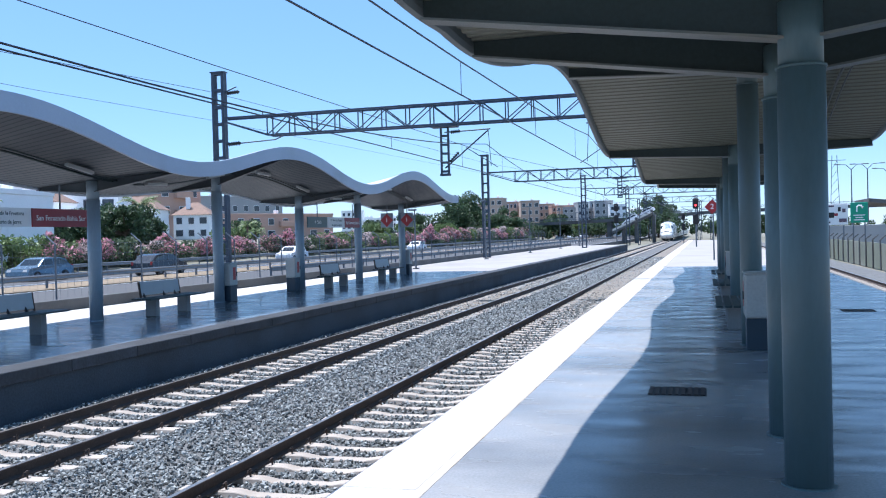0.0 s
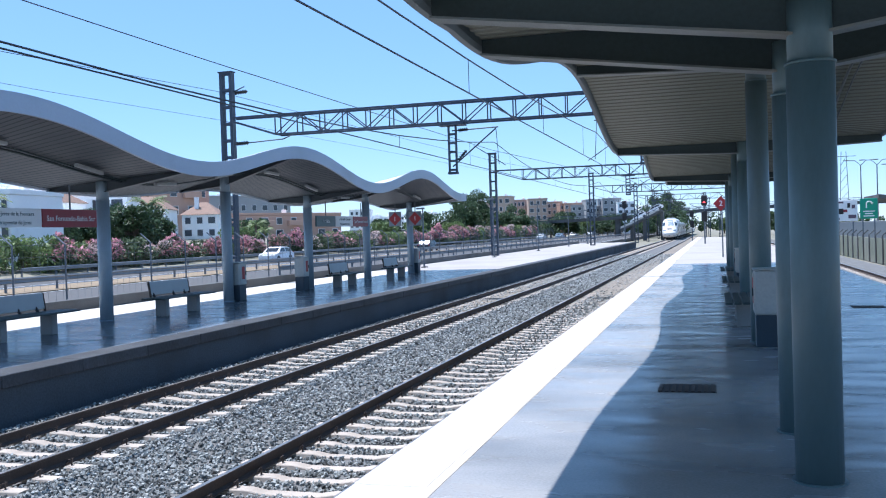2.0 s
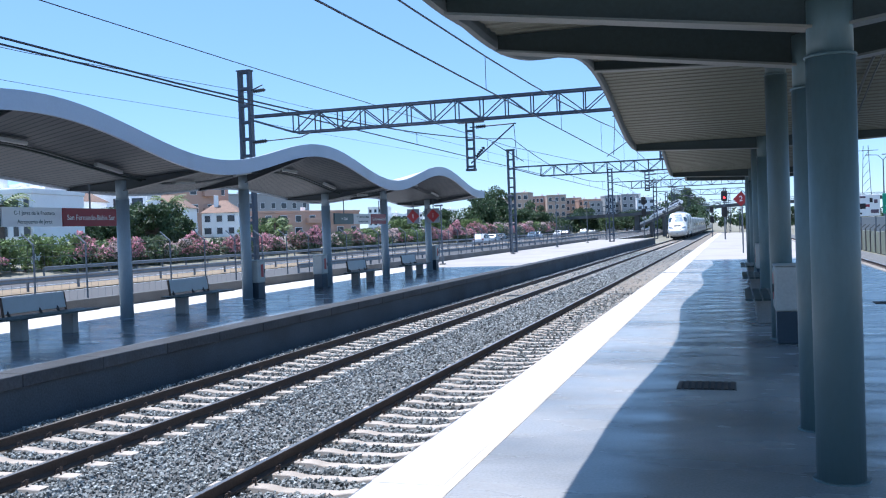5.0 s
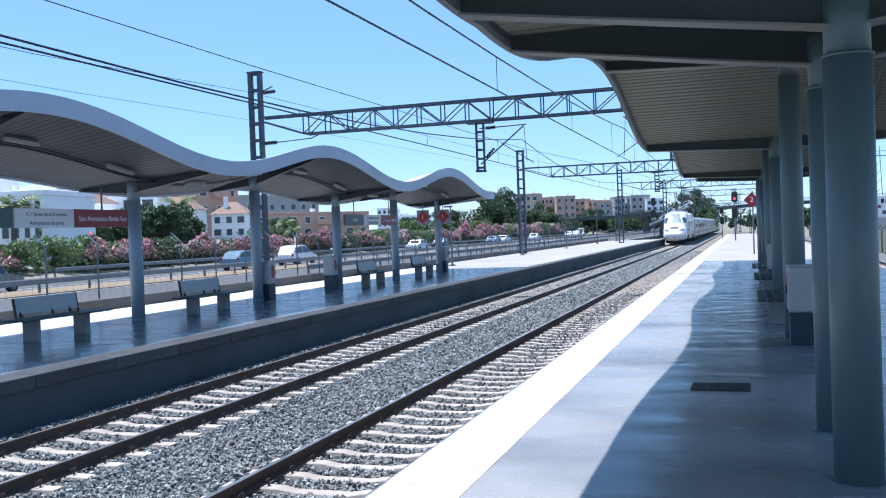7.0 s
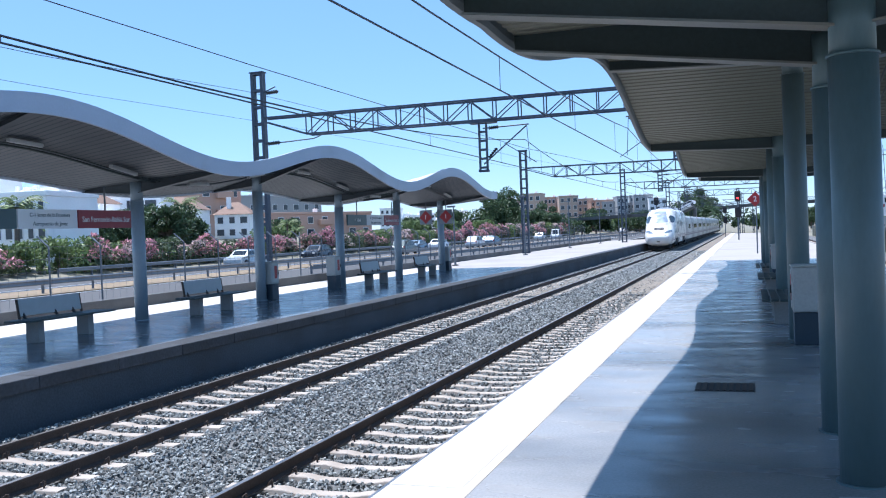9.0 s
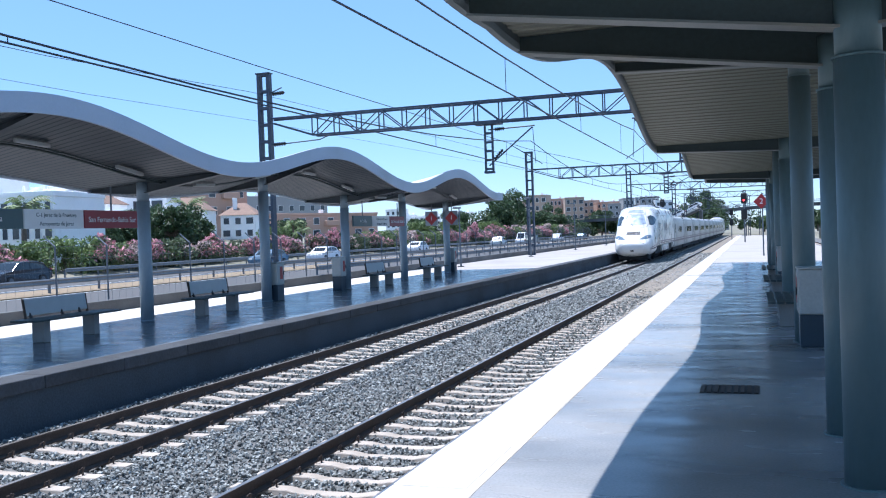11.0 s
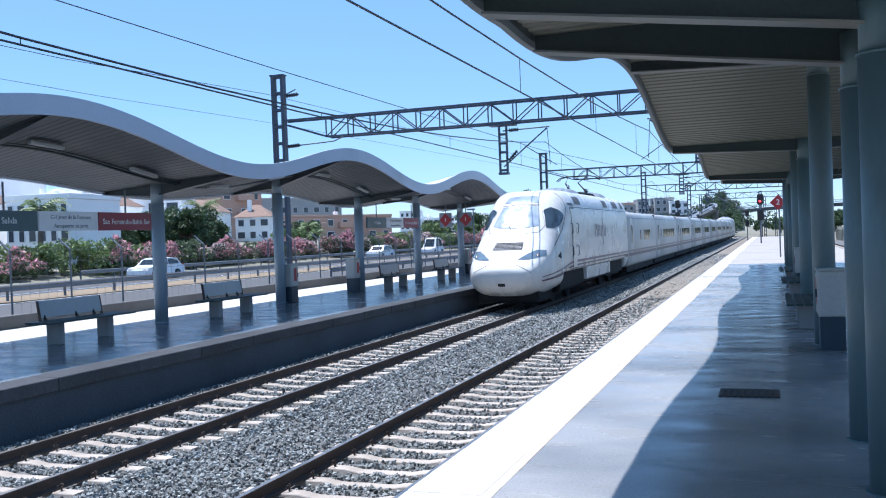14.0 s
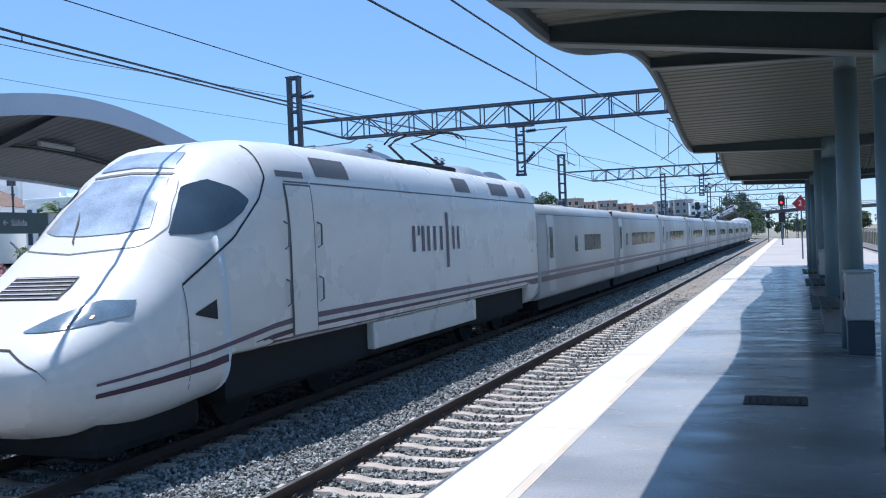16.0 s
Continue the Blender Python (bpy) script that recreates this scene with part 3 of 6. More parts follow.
def w_back(y):
    return -math.cos(2 * math.pi * (y - 23.4) / 13.45)


canopy(0.82, -2.42, 4.06, -7.0, 51.2, [0.6, 7.75, 9.6, 16.95, 24.2, 31.6, 39.0, 46.4, 50.9],
       lambda y: 4.65 + 0.47 * w_right(y), lambda y: 4.65 + 0.47 * w_right(y), 0.6, 0.16, (-0.12, 0.34),
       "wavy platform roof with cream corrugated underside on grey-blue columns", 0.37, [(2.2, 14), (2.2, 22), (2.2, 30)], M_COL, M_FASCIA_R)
canopy(-16.0, -13.3, -17.8, -5.5, 49.6, [1.52, 8.08, 14.64, 21.2, 27.76, 34.32, 40.88, 47.44],
       lambda y: 4.43 + 0.46 * w_left(y), lambda y: 3.78 + 0.20 * w_back(y), 0.3, 0.05, (-0.10, 0.31),
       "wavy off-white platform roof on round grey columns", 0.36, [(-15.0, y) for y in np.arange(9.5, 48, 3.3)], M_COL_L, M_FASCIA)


# ---- overhead line ----
def lattice_mast(p, x, y, z0, z1, w):
    """Two channel legs joined by batten plates on both faces."""
    bm = bmesh.new()
    for dx in (-w, w):
        box(bm, x + dx - 0.075, x + dx + 0.075, y - 0.16, y + 0.16, z0, z1)
    n = int((z1 - z0) / 0.8)
    for i in range(n + 1):
        z = z0 + (z1 - z0 - 0.1) * i / n
        for dy in (-0.15, 0.15):
            box(bm, x - w, x + w, y + dy - 0.012, y + dy + 0.012, z, z + 0.13)
    box(bm, x - w - 0.12, x + w + 0.12, y - 0.2, y + 0.2, z1, z1 + 0.06)
    return part("mast", bm, M_GANTRY, p, "battened steel mast")


def lattice_beam(p, x0, x1, y, zt, h):
    bm = bmesh.new()
    d = 0.3
    xi = x0 + 2.4
    for dy in (-d, d):
        bar(bm, (x0, y + dy, zt), (x1, y + dy, zt), 0.06, 4)
        bar(bm, (xi, y + dy, zt - h), (x1, y + dy, zt - h), 0.06, 4)
        bar(bm, (x0, y + dy, zt - 0.15), (xi, y + dy, zt - h), 0.05, 4)
    n = max(2, int((x1 - xi) / 1.15))
    for i in range(n + 1):
        x = xi + (x1 - xi) * i / n
        for dy in (-d, d):
            bar(bm, (x, y + dy, zt), (x, y + dy, zt - h), 0.035, 4)
            if i < n:
                x2 = xi + (x1 - xi) * (i + 1) / n
                a, b = (zt, zt - h) if i % 2 else (zt - h, zt)
                bar(bm, (x, y + dy, a), (x2, y + dy, b), 0.032, 4)
        bar(bm, (x, y - d, zt), (x, y + d, zt), 0.025, 4)
        bar(bm, (x, y - d, zt - h), (x, y + d, zt - h), 0.025, 4)
    return part("beam", bm, M_GANTRY, p, "lattice cross beam")


def insulator(bm, a, b, r):
    a, b = Vector(a), Vector(b)
    for i in range(5):
        q = a.lerp(b, (i + 0.2) / 5)
        bar(bm, q, a.lerp(b, (i + 0.75) / 5), r, 8, r * 0.5)
    bar(bm, a, b, r * 0.4, 6)


def gantry(y, xm, zm, zbeam, h, x1, drops, wire_z, base=-0.5):
    g = empty("catenary_gantry", "grey lattice steel gantry carrying the overhead line", "gantry", "overhead line gantries")
    lattice_mast(g, xm, y, base, zm, 0.26)
    lattice_beam(g, xm + 0.3, x1, y, zbeam, h)
    for xd, zlow, side in drops:
        bm = bmesh.new()
        for dx in (-0.17, 0.17):
            box(bm, xd + dx - 0.04, xd + dx + 0.04, y - 0.06, y + 0.06, zlow, zbeam - h)
        for k in range(6):
            z = zlow + 0.1 + (zbeam - h - zlow - 0.2) * k / 5
            box(bm, xd - 0.16, xd + 0.16, y - 0.05, y + 0.05, z - 0.05, z + 0.05)
        box(bm, xd - 0.22, xd + 0.22, y - 0.15, y + 0.15, zlow - 0.1, zlow)
        box(bm, xd - 0.6, xd + 0.6, y - 0.33, y + 0.33, zbeam - h - 0.12, zbeam - h - 0.05)
        part("drop_post", bm, M_GANTRY, g, "hanging steel post")
        bm = bmesh.new()
        top, low = zbeam - h - 0.35, zlow + 0.25
        tip = xd + side * 2.15
        bar(bm, (xd, y, top), (tip, y, top + 0.05), 0.03, 6)
        bar(bm, (xd, y, low), (tip - side * 0.1, y, top), 0.032, 6)
        bar(bm, (xd + side * 1.0, y, low + 0.9), (tip + side * 0.3, y, wire_z + 0.25), 0.02, 5)
        bar(bm, (tip - side * 0.1, y, top), (tip, y, wire_z + 0.3), 0.015, 5)
        arm = part("cantilever", bm, M_GANTRY, g, "tubular cantilever arm")
        for a, b in (((xd + side * 0.3, y, top), (xd + side * 0.75, y, top + 0.02)), ((xd + side * 0.25, y, low + 0.28), (xd + side * 0.65, y, low + 0.7))):
            bm = bmesh.new()
            insulator(bm, a, b, 0.1)
            part("insulator", bm, M_BLACK, arm, "dark ribbed insulator")
    return g


g1 = gantry(40.0, -22.75, 10.33, 8.07, 0.94, -0.2, [(-11.3, 4.9, 1), (-2.7, 4.9, -1)], 4.85)


def side_arm(g, x0, x1, y, z):
    """A line arm on the mast with a dark insulator."""
    a = part("line_arm", poly(bmesh.new(), [(x0, y, z), (x1 - 0.5, y, z + 0.12), (x1, y, z + 0.3)], 0.03, 6), M_GANTRY, g, "slim line arm")
    bm = bmesh.new()
    insulator(bm, (x0 + 0.3, y, z + 0.02), (x0 + 0.95, y, z + 0.05), 0.11)
    part("insulator", bm, M_BLACK, a, "dark ribbed insulator")


side_arm(g1, -22.6, -19.3, 40.0, 6.8)
side_arm(g1, -22.6, -21.8, 40.0, 9.3)
gantry(79.0, -18.7, 9.1, 7.55, 0.9, 2.5, [(-6.9, 5.0, 1)], 4.7, 0.0)
gantry(118.0, -15.0, 9.3, 7.6, 0.9, 6.0, [(-7.2, 5.0, 1)], 4.7, 0.0)
gantry(160.0, -12.8, 9.3, 7.6, 0.9, 8.0, [(-7.2, 5.0, 1)], 4.7)


def wire(name, pts, r, label):
    ob = part(name, poly(bmesh.new(), pts, r, 5), M_WIRE)
    return tagged(ob, label, "overhead wire", "overhead wires")


def catenary(x, label, spans, zc, zm, sag):
    c = empty("overhead_line", label, "overhead line", "overhead lines")
    for a, b in zip(spans, spans[1:]):
        pts = []
        n = 12
        for i in range(n + 1):
            s = i / n
            pts.append((x, a + (b - a) * s, zm - sag * 4 * s * (1 - s) * min(1, (b - a) / 50)))
        part("messenger_wire", poly(bmesh.new(), pts, 0.018, 5), M_WIRE, c)
        for i in range(1, n):
            if i % 2:
                part("dropper", bar(bmesh.new(), pts[i], (x, pts[i][1], zc), 0.008, 4), M_WIRE, c)
    bm = bmesh.new()
    bar(bm, (x, spans[0], zc), (x, spans[-1], zc), 0.016, 5)
    part("contact_wire", bm, M_WIRE, c)


catenary(TA, "dark overhead wires above the far track", [-12, 40, 79, 118, 160, 220], 4.85, 6.15, 1.24)
catenary(TB, "dark overhead wires above the near track", [-12, 40, 79, 118, 160, 220], 5.0, 6.3, 0.62)
wire("earth_wire", [(-23, -10, 10.75), (-23, 40, 10.75), (-18.7, 79, 9.4), (-15.0, 118, 9.5), (-12.8, 160, 9.5)], 0.022, "dark earth wire along the mast tops")
wire("feeder_wire", [(-23.4, -10, 9.4), (-23.4, 2, 8.9), (-23.4, 14, 8.7), (-23.4, 26, 8.88), (-23.4, 40, 9.5), (-19.2, 79, 8.6), (-15.4, 118, 8.6)], 0.012, "thin dark feeder wire on the masts")


wire("feeder_wire", [(-23.4, -10, 8.2), (-23.4, 4, 7.75), (-23.4, 16, 7.65), (-23.4, 28, 7.8), (-23.4, 40, 8.1), (-19.2, 79, 7.6)], 0.008, "faint slack wire below the feeder")


def trackside_mast(x, y, side):
    """A single mast with a cantilever for the overhead line."""
    g = empty("catenary_mast", "distant dark catenary mast with a cantilever arm", "mast", "catenary masts")
    lattice_mast(g, x, y, -1.0, 8.6, 0.2)
    bm = bmesh.new()
    bar(bm, (x, y, 6.4), (x + side * 3.0, y, 6.5), 0.05, 5)
    bar(bm, (x, y, 5.0), (x + side * 2.8, y, 6.4), 0.05, 5)
    bar(bm, (x + side * 1.3, y, 5.6), (x + side * 3.2, y, 5.1), 0.04, 5)
    part("cantilever", bm, M_GANTRY, g)


for x, y, side in ((-1.6, 186, -1), (-13.4, 196, 1), (-1.0, 222, -1), (1.5, 250, 1), (-14.0, 246, 1), (4.5, 214, 1)):
    trackside_mast(x, y, side)


# ---- train ----
def lerp_table(tab, s):
    for a, b in zip(tab, tab[1:]):
        if s <= b[0]:
            k = (s - a[0]) / (b[0] - a[0])
            k = k * k * (3 - 2 * k) * 0.35 + k * 0.65
            return [p + (q - p) * k for p, q in zip(a, b)]
    return list(tab[-1])


#          s     w     zbot  zmid  ztop  n_up  n_low
NOSE = [(0.00, 0.62, 0.96, 1.15, 1.25, 2.6, 2.4), (0.05, 0.86, 0.80, 1.14, 1.34, 2.8, 2.4), (0.18, 1.03, 0.60, 1.13, 1.47, 3.0, 2.5),
        (0.5, 1.18, 0.43, 1.13, 1.70, 3.1, 2.8), (1.0, 1.30, 0.37, 1.18, 2.00, 3.1, 3.2), (1.4, 1.37, 0.38, 1.22, 2.26, 3.0, 3.6),
        (1.9, 1.40, 0.42, 1.26, 2.66, 2.9, 4.0), (2.5, 1.44, 0.48, 1.3, 3.22, 2.9, 4.0), (3.0, 1.46, 0.52, 1.35, 3.62, 3.1, 4.0), (3.5, 1.47, 0.52, 1.4, 3.85, 3.6, 4.0),
        (4.1, 1.48, 0.52, 1.5, 3.95, 4.6, 4.0), (5.0, 1.48, 0.52, 1.6, 3.98, 5.0, 5.0), (17.5, 1.48, 0.52, 1.6, 3.98, 5.0, 5.0)]
RING = 48


def ring(w, zb, zm, zt, nu, nl):
    pts = []
    for i in range(RING):
        a = 2 * math.pi * i / RING
        c, s = math.cos(a), math.sin(a)
        n = nu if s >= 0 else nl
        x = w * math.copysign(abs(c) ** (2 / n), c)
        z = zm + (zt - zm if s >= 0 else zm - zb) * math.copysign(abs(s) ** (2 / n), s)
        pts.append((x, z))
    return pts


def loft(stations, flip=False):
    bm = bmesh.new()
    prev = None
    for s, prof in stations:
        row = [bm.verts.new((x, s, z)) for x, z in prof]
        if prev:
            for i in range(RING):
                bm.faces.new((prev[i], prev[(i + 1) % RING], row[(i + 1) % RING], row[i]))
        else:
            bm.faces.new(row)
        prev = row
    bm.faces.new(prev[::-1])
    bmesh.ops.recalc_face_normals(bm, faces=bm.faces[:])
    return bm


from mathutils.bvhtree import BVHTree


class Skin:
    """Lays thin sheets on a body's surface: panes, stripes, lamps and vents."""

    def __init__(self, bm):
        bm.verts.ensure_lookup_table()
        bm.faces.ensure_lookup_table()
        self.tree = BVHTree.FromBMesh(bm)

    def sheet(self, name, upper, lower, way, material, parent, label="", nx=10, ny=6, off=0.006, side=1):
        bm = bmesh.new()

        def on(curve, t):
            f = t * (len(curve) - 1)
            i = min(int(f), len(curve) - 2)
            return Vector(curve[i]).lerp(Vector(curve[i + 1]), f - i)
        rows = []
        for j in range(ny + 1):
            row = []
            for i in range(nx + 1):
                q = on(upper, i / nx).lerp(on(lower, i / nx), j / ny)
                o, d = (Vector((4 * side, q.x, q.y)), Vector((-side, 0, 0))) if way == "x" else (Vector((q.x, -3, q.y)), Vector((0, 1, 0)))
                if way == "z":
                    o, d = Vector((q.x, q.y, 8)), Vector((0, 0, -1))
                p, n, _, _ = self.tree.ray_cast(o, d)
                row.append(bm.verts.new(p + n * off) if p else None)
            rows.append(row)
        for a, b in zip(rows, rows[1:]):
            for i in range(nx):
                q = [a[i], a[i + 1], b[i + 1], b[i]]
                if all(q):
                    bm.faces.new(q)
        for v in [v for v in bm.verts if not v.link_faces]:
            bm.verts.remove(v)
        return part(name, bm, material, parent, label, smooth=True)


def power_car(train, y0, turn):
    END = 17.5
    sts = []
    for s in [0.0, 0.02, 0.05, 0.1, 0.18, 0.3, 0.5] + list(np.arange(0.75, 2.7, 0.15)) + [2.7, 2.72] + list(np.arange(2.9, 5.2, 0.2)) + [6.5, 8, 12, 16.4, 16.45, END - 0.06, END]:
        _, w, zb, zm, zt, nu, nl = lerp_table(NOSE, s)
        if 2.71 < s < 16.42:
            zb, nl = 1.04, 14.0
        if s == END:
            w, zt = w - 0.08, zt - 0.08
        sts.append((s, ring(w, zb, zm, zt, nu, nl)))
    bm = loft(sts)
    skin = Skin(bm)
    body = part("power_car", bm, M_TRAIN, train, "white power car with a sloping rounded nose", smooth=True)
    sk = skin.sheet
    sk("windscreen", [(-0.60, 3.34), (0, 3.38), (0.60, 3.34)], [(-0.80, 2.68), (-0.5, 2.62), (0, 2.60), (0.5, 2.62), (0.80, 2.68)], "y", M_SHIELD, body, "large sloping windscreen, the sky's reflection put into its colour", 16, 8, 0.012)
    sk("windscreen_edge", [(-0.65, 3.40), (0, 3.44), (0.65, 3.40)], [(-0.62, 3.37), (0, 3.41), (0.62, 3.37)], "y", M_VENT, body, "grey seal", 14, 1, 0.01)
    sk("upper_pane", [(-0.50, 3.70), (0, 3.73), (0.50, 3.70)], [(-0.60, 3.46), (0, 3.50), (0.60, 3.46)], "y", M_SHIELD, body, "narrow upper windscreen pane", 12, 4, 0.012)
    sk("windscreen_seam", [(-0.74, 3.3), (-0.98, 2.7), (-0.85, 2.46), (0, 2.40), (0.85, 2.46), (0.98, 2.7), (0.74, 3.3)], [(-0.75, 3.3), (-0.995, 2.69), (-0.86, 2.445), (0, 2.385), (0.86, 2.445), (0.995, 2.69), (0.75, 3.3)], "y", M_VENT, body, "thin seam", 40, 1, 0.006)
    sk("grille", [(-0.46, 2.14), (0.46, 2.14)], [(-0.50, 1.90), (0.50, 1.90)], "y", M_BLACK, body, "dark bonnet grille", 8, 4, 0.01)
    for k in range(6):
        z = 1.905 + 0.042 * k
        sk("grille_slat", [(-0.47, z + 0.012), (0.47, z + 0.012)], [(-0.47, z), (0.47, z)], "y", M_GREYB, body, "", 6, 1, 0.02)
    sk("coupler_hatch", [(-0.98, 1.14), (-0.9, 1.24), (-0.5, 1.44), (0, 1.46), (0.5, 1.44), (0.9, 1.24), (0.98, 1.14)], [(-0.99, 1.12), (-0.91, 1.22), (-0.5, 1.42), (0, 1.44), (0.5, 1.42), (0.91, 1.22), (0.99, 1.12)], "y", M_BLACK, body, "dark hatch seam", 24, 1, 0.008)
    sk("coupler_hole", [(-0.12, 0.86), (0.12, 0.86)], [(-0.12, 0.76), (0.12, 0.76)], "y", M_BLACK, body, "dark coupler slot", 2, 2, 0.008)
    for sd in (1, -1):
        sk("side_window", [(2.12, 2.61), (2.36, 2.90), (2.67, 3.21), (2.92, 3.30), (3.22, 3.18), (3.37, 3.04)], [(2.12, 2.59), (2.40, 2.58), (2.75, 2.64), (3.00, 2.75), (3.22, 2.87), (3.37, 3.01)], "x", M_CABGLASS, body, "dark leaf-shaped cab window", 18, 6, 0.012, sd)
        sk("headlight", [(sd * 0.48, 1.60), (sd * 0.72, 1.76), (sd * 0.95, 1.88), (sd * 1.2, 1.86)], [(sd * 0.48, 1.585), (sd * 0.72, 1.585), (sd * 0.95, 1.61), (sd * 1.24, 1.70)], "y", M_HEAD, body, "dark almond-shaped headlight cluster", 14, 5, 0.012)
        sk("headlight_bulb", [(sd * 1.01, 1.725), (sd * 1.035, 1.725)], [(sd * 1.01, 1.69), (sd * 1.035, 1.69)], "y", glow("warm lamp", (1, 0.62, 0.32), 0.7), body, "small warm light", 3, 3, 0.02)
        sk("nose_seam", [(3.84, 3.82), (3.80, 3.36), (3.58, 3.06), (2.95, 2.55), (1.93, 2.00)], [(3.865, 3.82), (3.825, 3.34), (3.59, 3.035), (2.96, 2.525), (1.94, 1.975)], "x", M_BLACK, body, "thin dark panel seam", 30, 1, 0.006, sd)
        sk("panel_seam", [(1.92, 1.99), (1.92, 0.6)], [(1.935, 1.99), (1.935, 0.6)], "x", M_VENT, body, "", 8, 1, 0.006, sd)
        sk("roof_seam", [(4.2, 3.32), (END - 0.1, 3.32)], [(4.2, 3.295), (END - 0.1, 3.295)], "x", M_VENT, body, "thin grey roof seam", 12, 1, 0.006, sd)
        sk("upper_stripe", [(0.6, 1.03), (2.2, 1.17), (3.7, 1.36), (4.4, 1.41), (END - 0.1, 1.41)], [(0.6, 1.00), (2.2, 1.12), (3.7, 1.29), (4.4, 1.33), (END - 0.1, 1.33)], "x", M_GREYST, body, "mauve-grey stripe", 40, 1, 0.006, sd)
        sk("lower_stripe", [(0.6, 0.92), (2.2, 1.03), (3.7, 1.22), (4.4, 1.26), (END - 0.1, 1.26)], [(0.6, 0.87), (2.2, 0.94), (3.7, 1.10), (4.4, 1.11), (END - 0.1, 1.11)], "x", M_PURPLE, body, "purple stripe", 40, 1, 0.006, sd)
        sk("arrow_mark", [(2.06, 1.64), (2.46, 1.78)], [(2.06, 1.62), (2.46, 1.53)], "x", M_BLACK, body, "small dark wedge vent", 4, 3, 0.008, sd)
        sk("cab_door", [(4.2, 3.25), (4.86, 3.25)], [(4.2, 1.15), (4.86, 1.15)], "x", M_TRAIN, body, "white cab door", 6, 10, 0.018, sd)
        sk("door_seam", [(4.16, 3.28), (4.90, 3.28)], [(4.16, 1.12), (4.90, 1.12)], "x", M_VENT, body, "grey door joint", 6, 10, 0.010, sd)
        for y in (4.06, 5.0):
            for z0, z1 in ((2.35, 2.75), (1.55, 1.95)):
                bm = bmesh.new()
                poly(bm, [(1.46 * sd, y, z0), (1.54 * sd, y, z0 + 0.05), (1.54 * sd, y, z1 - 0.05), (1.44 * sd, y, z1)], 0.016, 5)
                part("grab_rail", bm, M_STEEL, body, "steel grab rail")
        sk("door_light", [(4.05, 3.46), (4.75, 3.46)], [(4.05, 3.37), (4.75, 3.37)], "x", M_VENT, body, "", 4, 2, 0.012, sd)
        for a, b in ((5.15, 6.25), (11.3, 12.2), (13.8, 15.1), (16.1, 16.7)):
            sk("roof_vent", [(a, 3.72), (b, 3.72)], [(a, 3.42), (b, 3.42)], "x", M_VENT, body, "grey roof ventilation grille", 6, 4, 0.012, sd)
        # operator's lettering as plain bars of its size and colour
        for a, b, z0, z1 in ((8.6, 8.74, 2.2, 2.68), (8.86, 8.98, 2.5, 2.68), (9.05, 9.2, 2.2, 2.68), (9.34, 9.48, 2.2, 2.68), (9.66, 9.80, 2.2, 2.68), (10.02, 10.16, 2.2, 2.68), (10.36, 10.52, 1.84, 2.96), (10.72, 10.86, 2.2, 2.68), (11.02, 11.16, 2.2, 2.68)):
            sk("marking", [(a, z1), (b, z1)], [(a, z0), (b, z0)], "x", M_LOGO, body, "dark grey-purple marking", 3, 3, 0.008, sd)
    part("skirt", bevbox(-1.44, 1.44, 6.9, 12.2, 0.6, 1.06, 0.03), M_TRAIN, body, "white equipment skirt")
    part("plough", bevbox(-1.05, 1.05, 0.75, 2.6, 0.16, 0.6, 0.12), M_TRAINDK, body, "dark plough under the nose")
    part("underframe", box(bmesh.new(), -1.3, 1.3, 2.75, 16.4, 0.5, 1.1), M_TRAINDK, body, "underframe dark with the shade put in")
    for yb in (3.6, 6.1, 13.2, 15.6):
        bm = bmesh.new()
        for x in (-0.753, 0.753):
            bar(bm, (x - 0.07, yb, 0.51), (x + 0.07, yb, 0.51), 0.51, 24)
        bar(bm, (-0.8, yb, 0.51), (0.8, yb, 0.51), 0.09, 10)
        part("wheelset", bm, M_TRAINDK, body, "dark steel wheelset")
    for a, b in ((2.9, 6.7), (12.5, 16.3)):
        part("bogie", bevbox(-1.2, 1.2, a, b, 0.38, 0.85, 0.06), M_TRAINDK, body, "dark bogie frame")
    for pts, r in ((((0.05, 1.62, 2.38), (-0.1, 1.75, 2.55), (-0.45, 2.32, 3.02)), 0.016), (((0.12, 1.62, 2.38), (-0.02, 1.78, 2.55), (-0.62, 2.4, 3.05)), 0.012)):
        bm = poly(bmesh.new(), pts, r, 5)
        part("wiper", bm, M_BLACK, body, "black windscreen wiper")
    for ya, yb, w, h in ((6.9, 9.3, 0.85, 0.30), (13.3, 15.3, 0.9, 0.34)):
        bm = bmesh.new()
        rows = []
        for i in range(13):
            u = i / 12
            top = h * max(0.0, 1 - (2 * u - 1) ** 2) ** 0.5
            rows.append([bm.verts.new((w * x, ya + (yb - ya) * u, 3.90 + (top * max(0.0, 1 - x * x) ** 0.35 if abs(x) < 1 else 0))) for x in (-1, -0.9, -0.7, -0.35, 0, 0.35, 0.7, 0.9, 1)])
        for p, q in zip(rows, rows[1:]):
            for i in range(8):
                bm.faces.new((p[i], p[i + 1], q[i + 1], q[i]))
        part("roof_fairing", bm, M_FAIRING, body, "grey domed roof fairing", smooth=True)
    part("roof_pipe", poly(bmesh.new(), [(0.75, 9.2, 3.98), (0.72, 10.0, 4.02), (0.72, 12.4, 4.02), (0.7, 13.2, 3.98)], 0.035, 6), M_TRAINDK, body, "dark roof conduit")
    o = -1.1
    bm = bmesh.new()
    poly(bm, [(-0.55, 11.9 + o, 4.08), (-0.55, 14.6 + o, 4.08), (0.55, 14.6 + o, 4.08), (0.55, 11.9 + o, 4.08), (-0.55, 11.9 + o, 4.08)], 0.04, 6)
    part("pantograph_frame", bm, M_TRAINDK, body, "dark pantograph base frame")
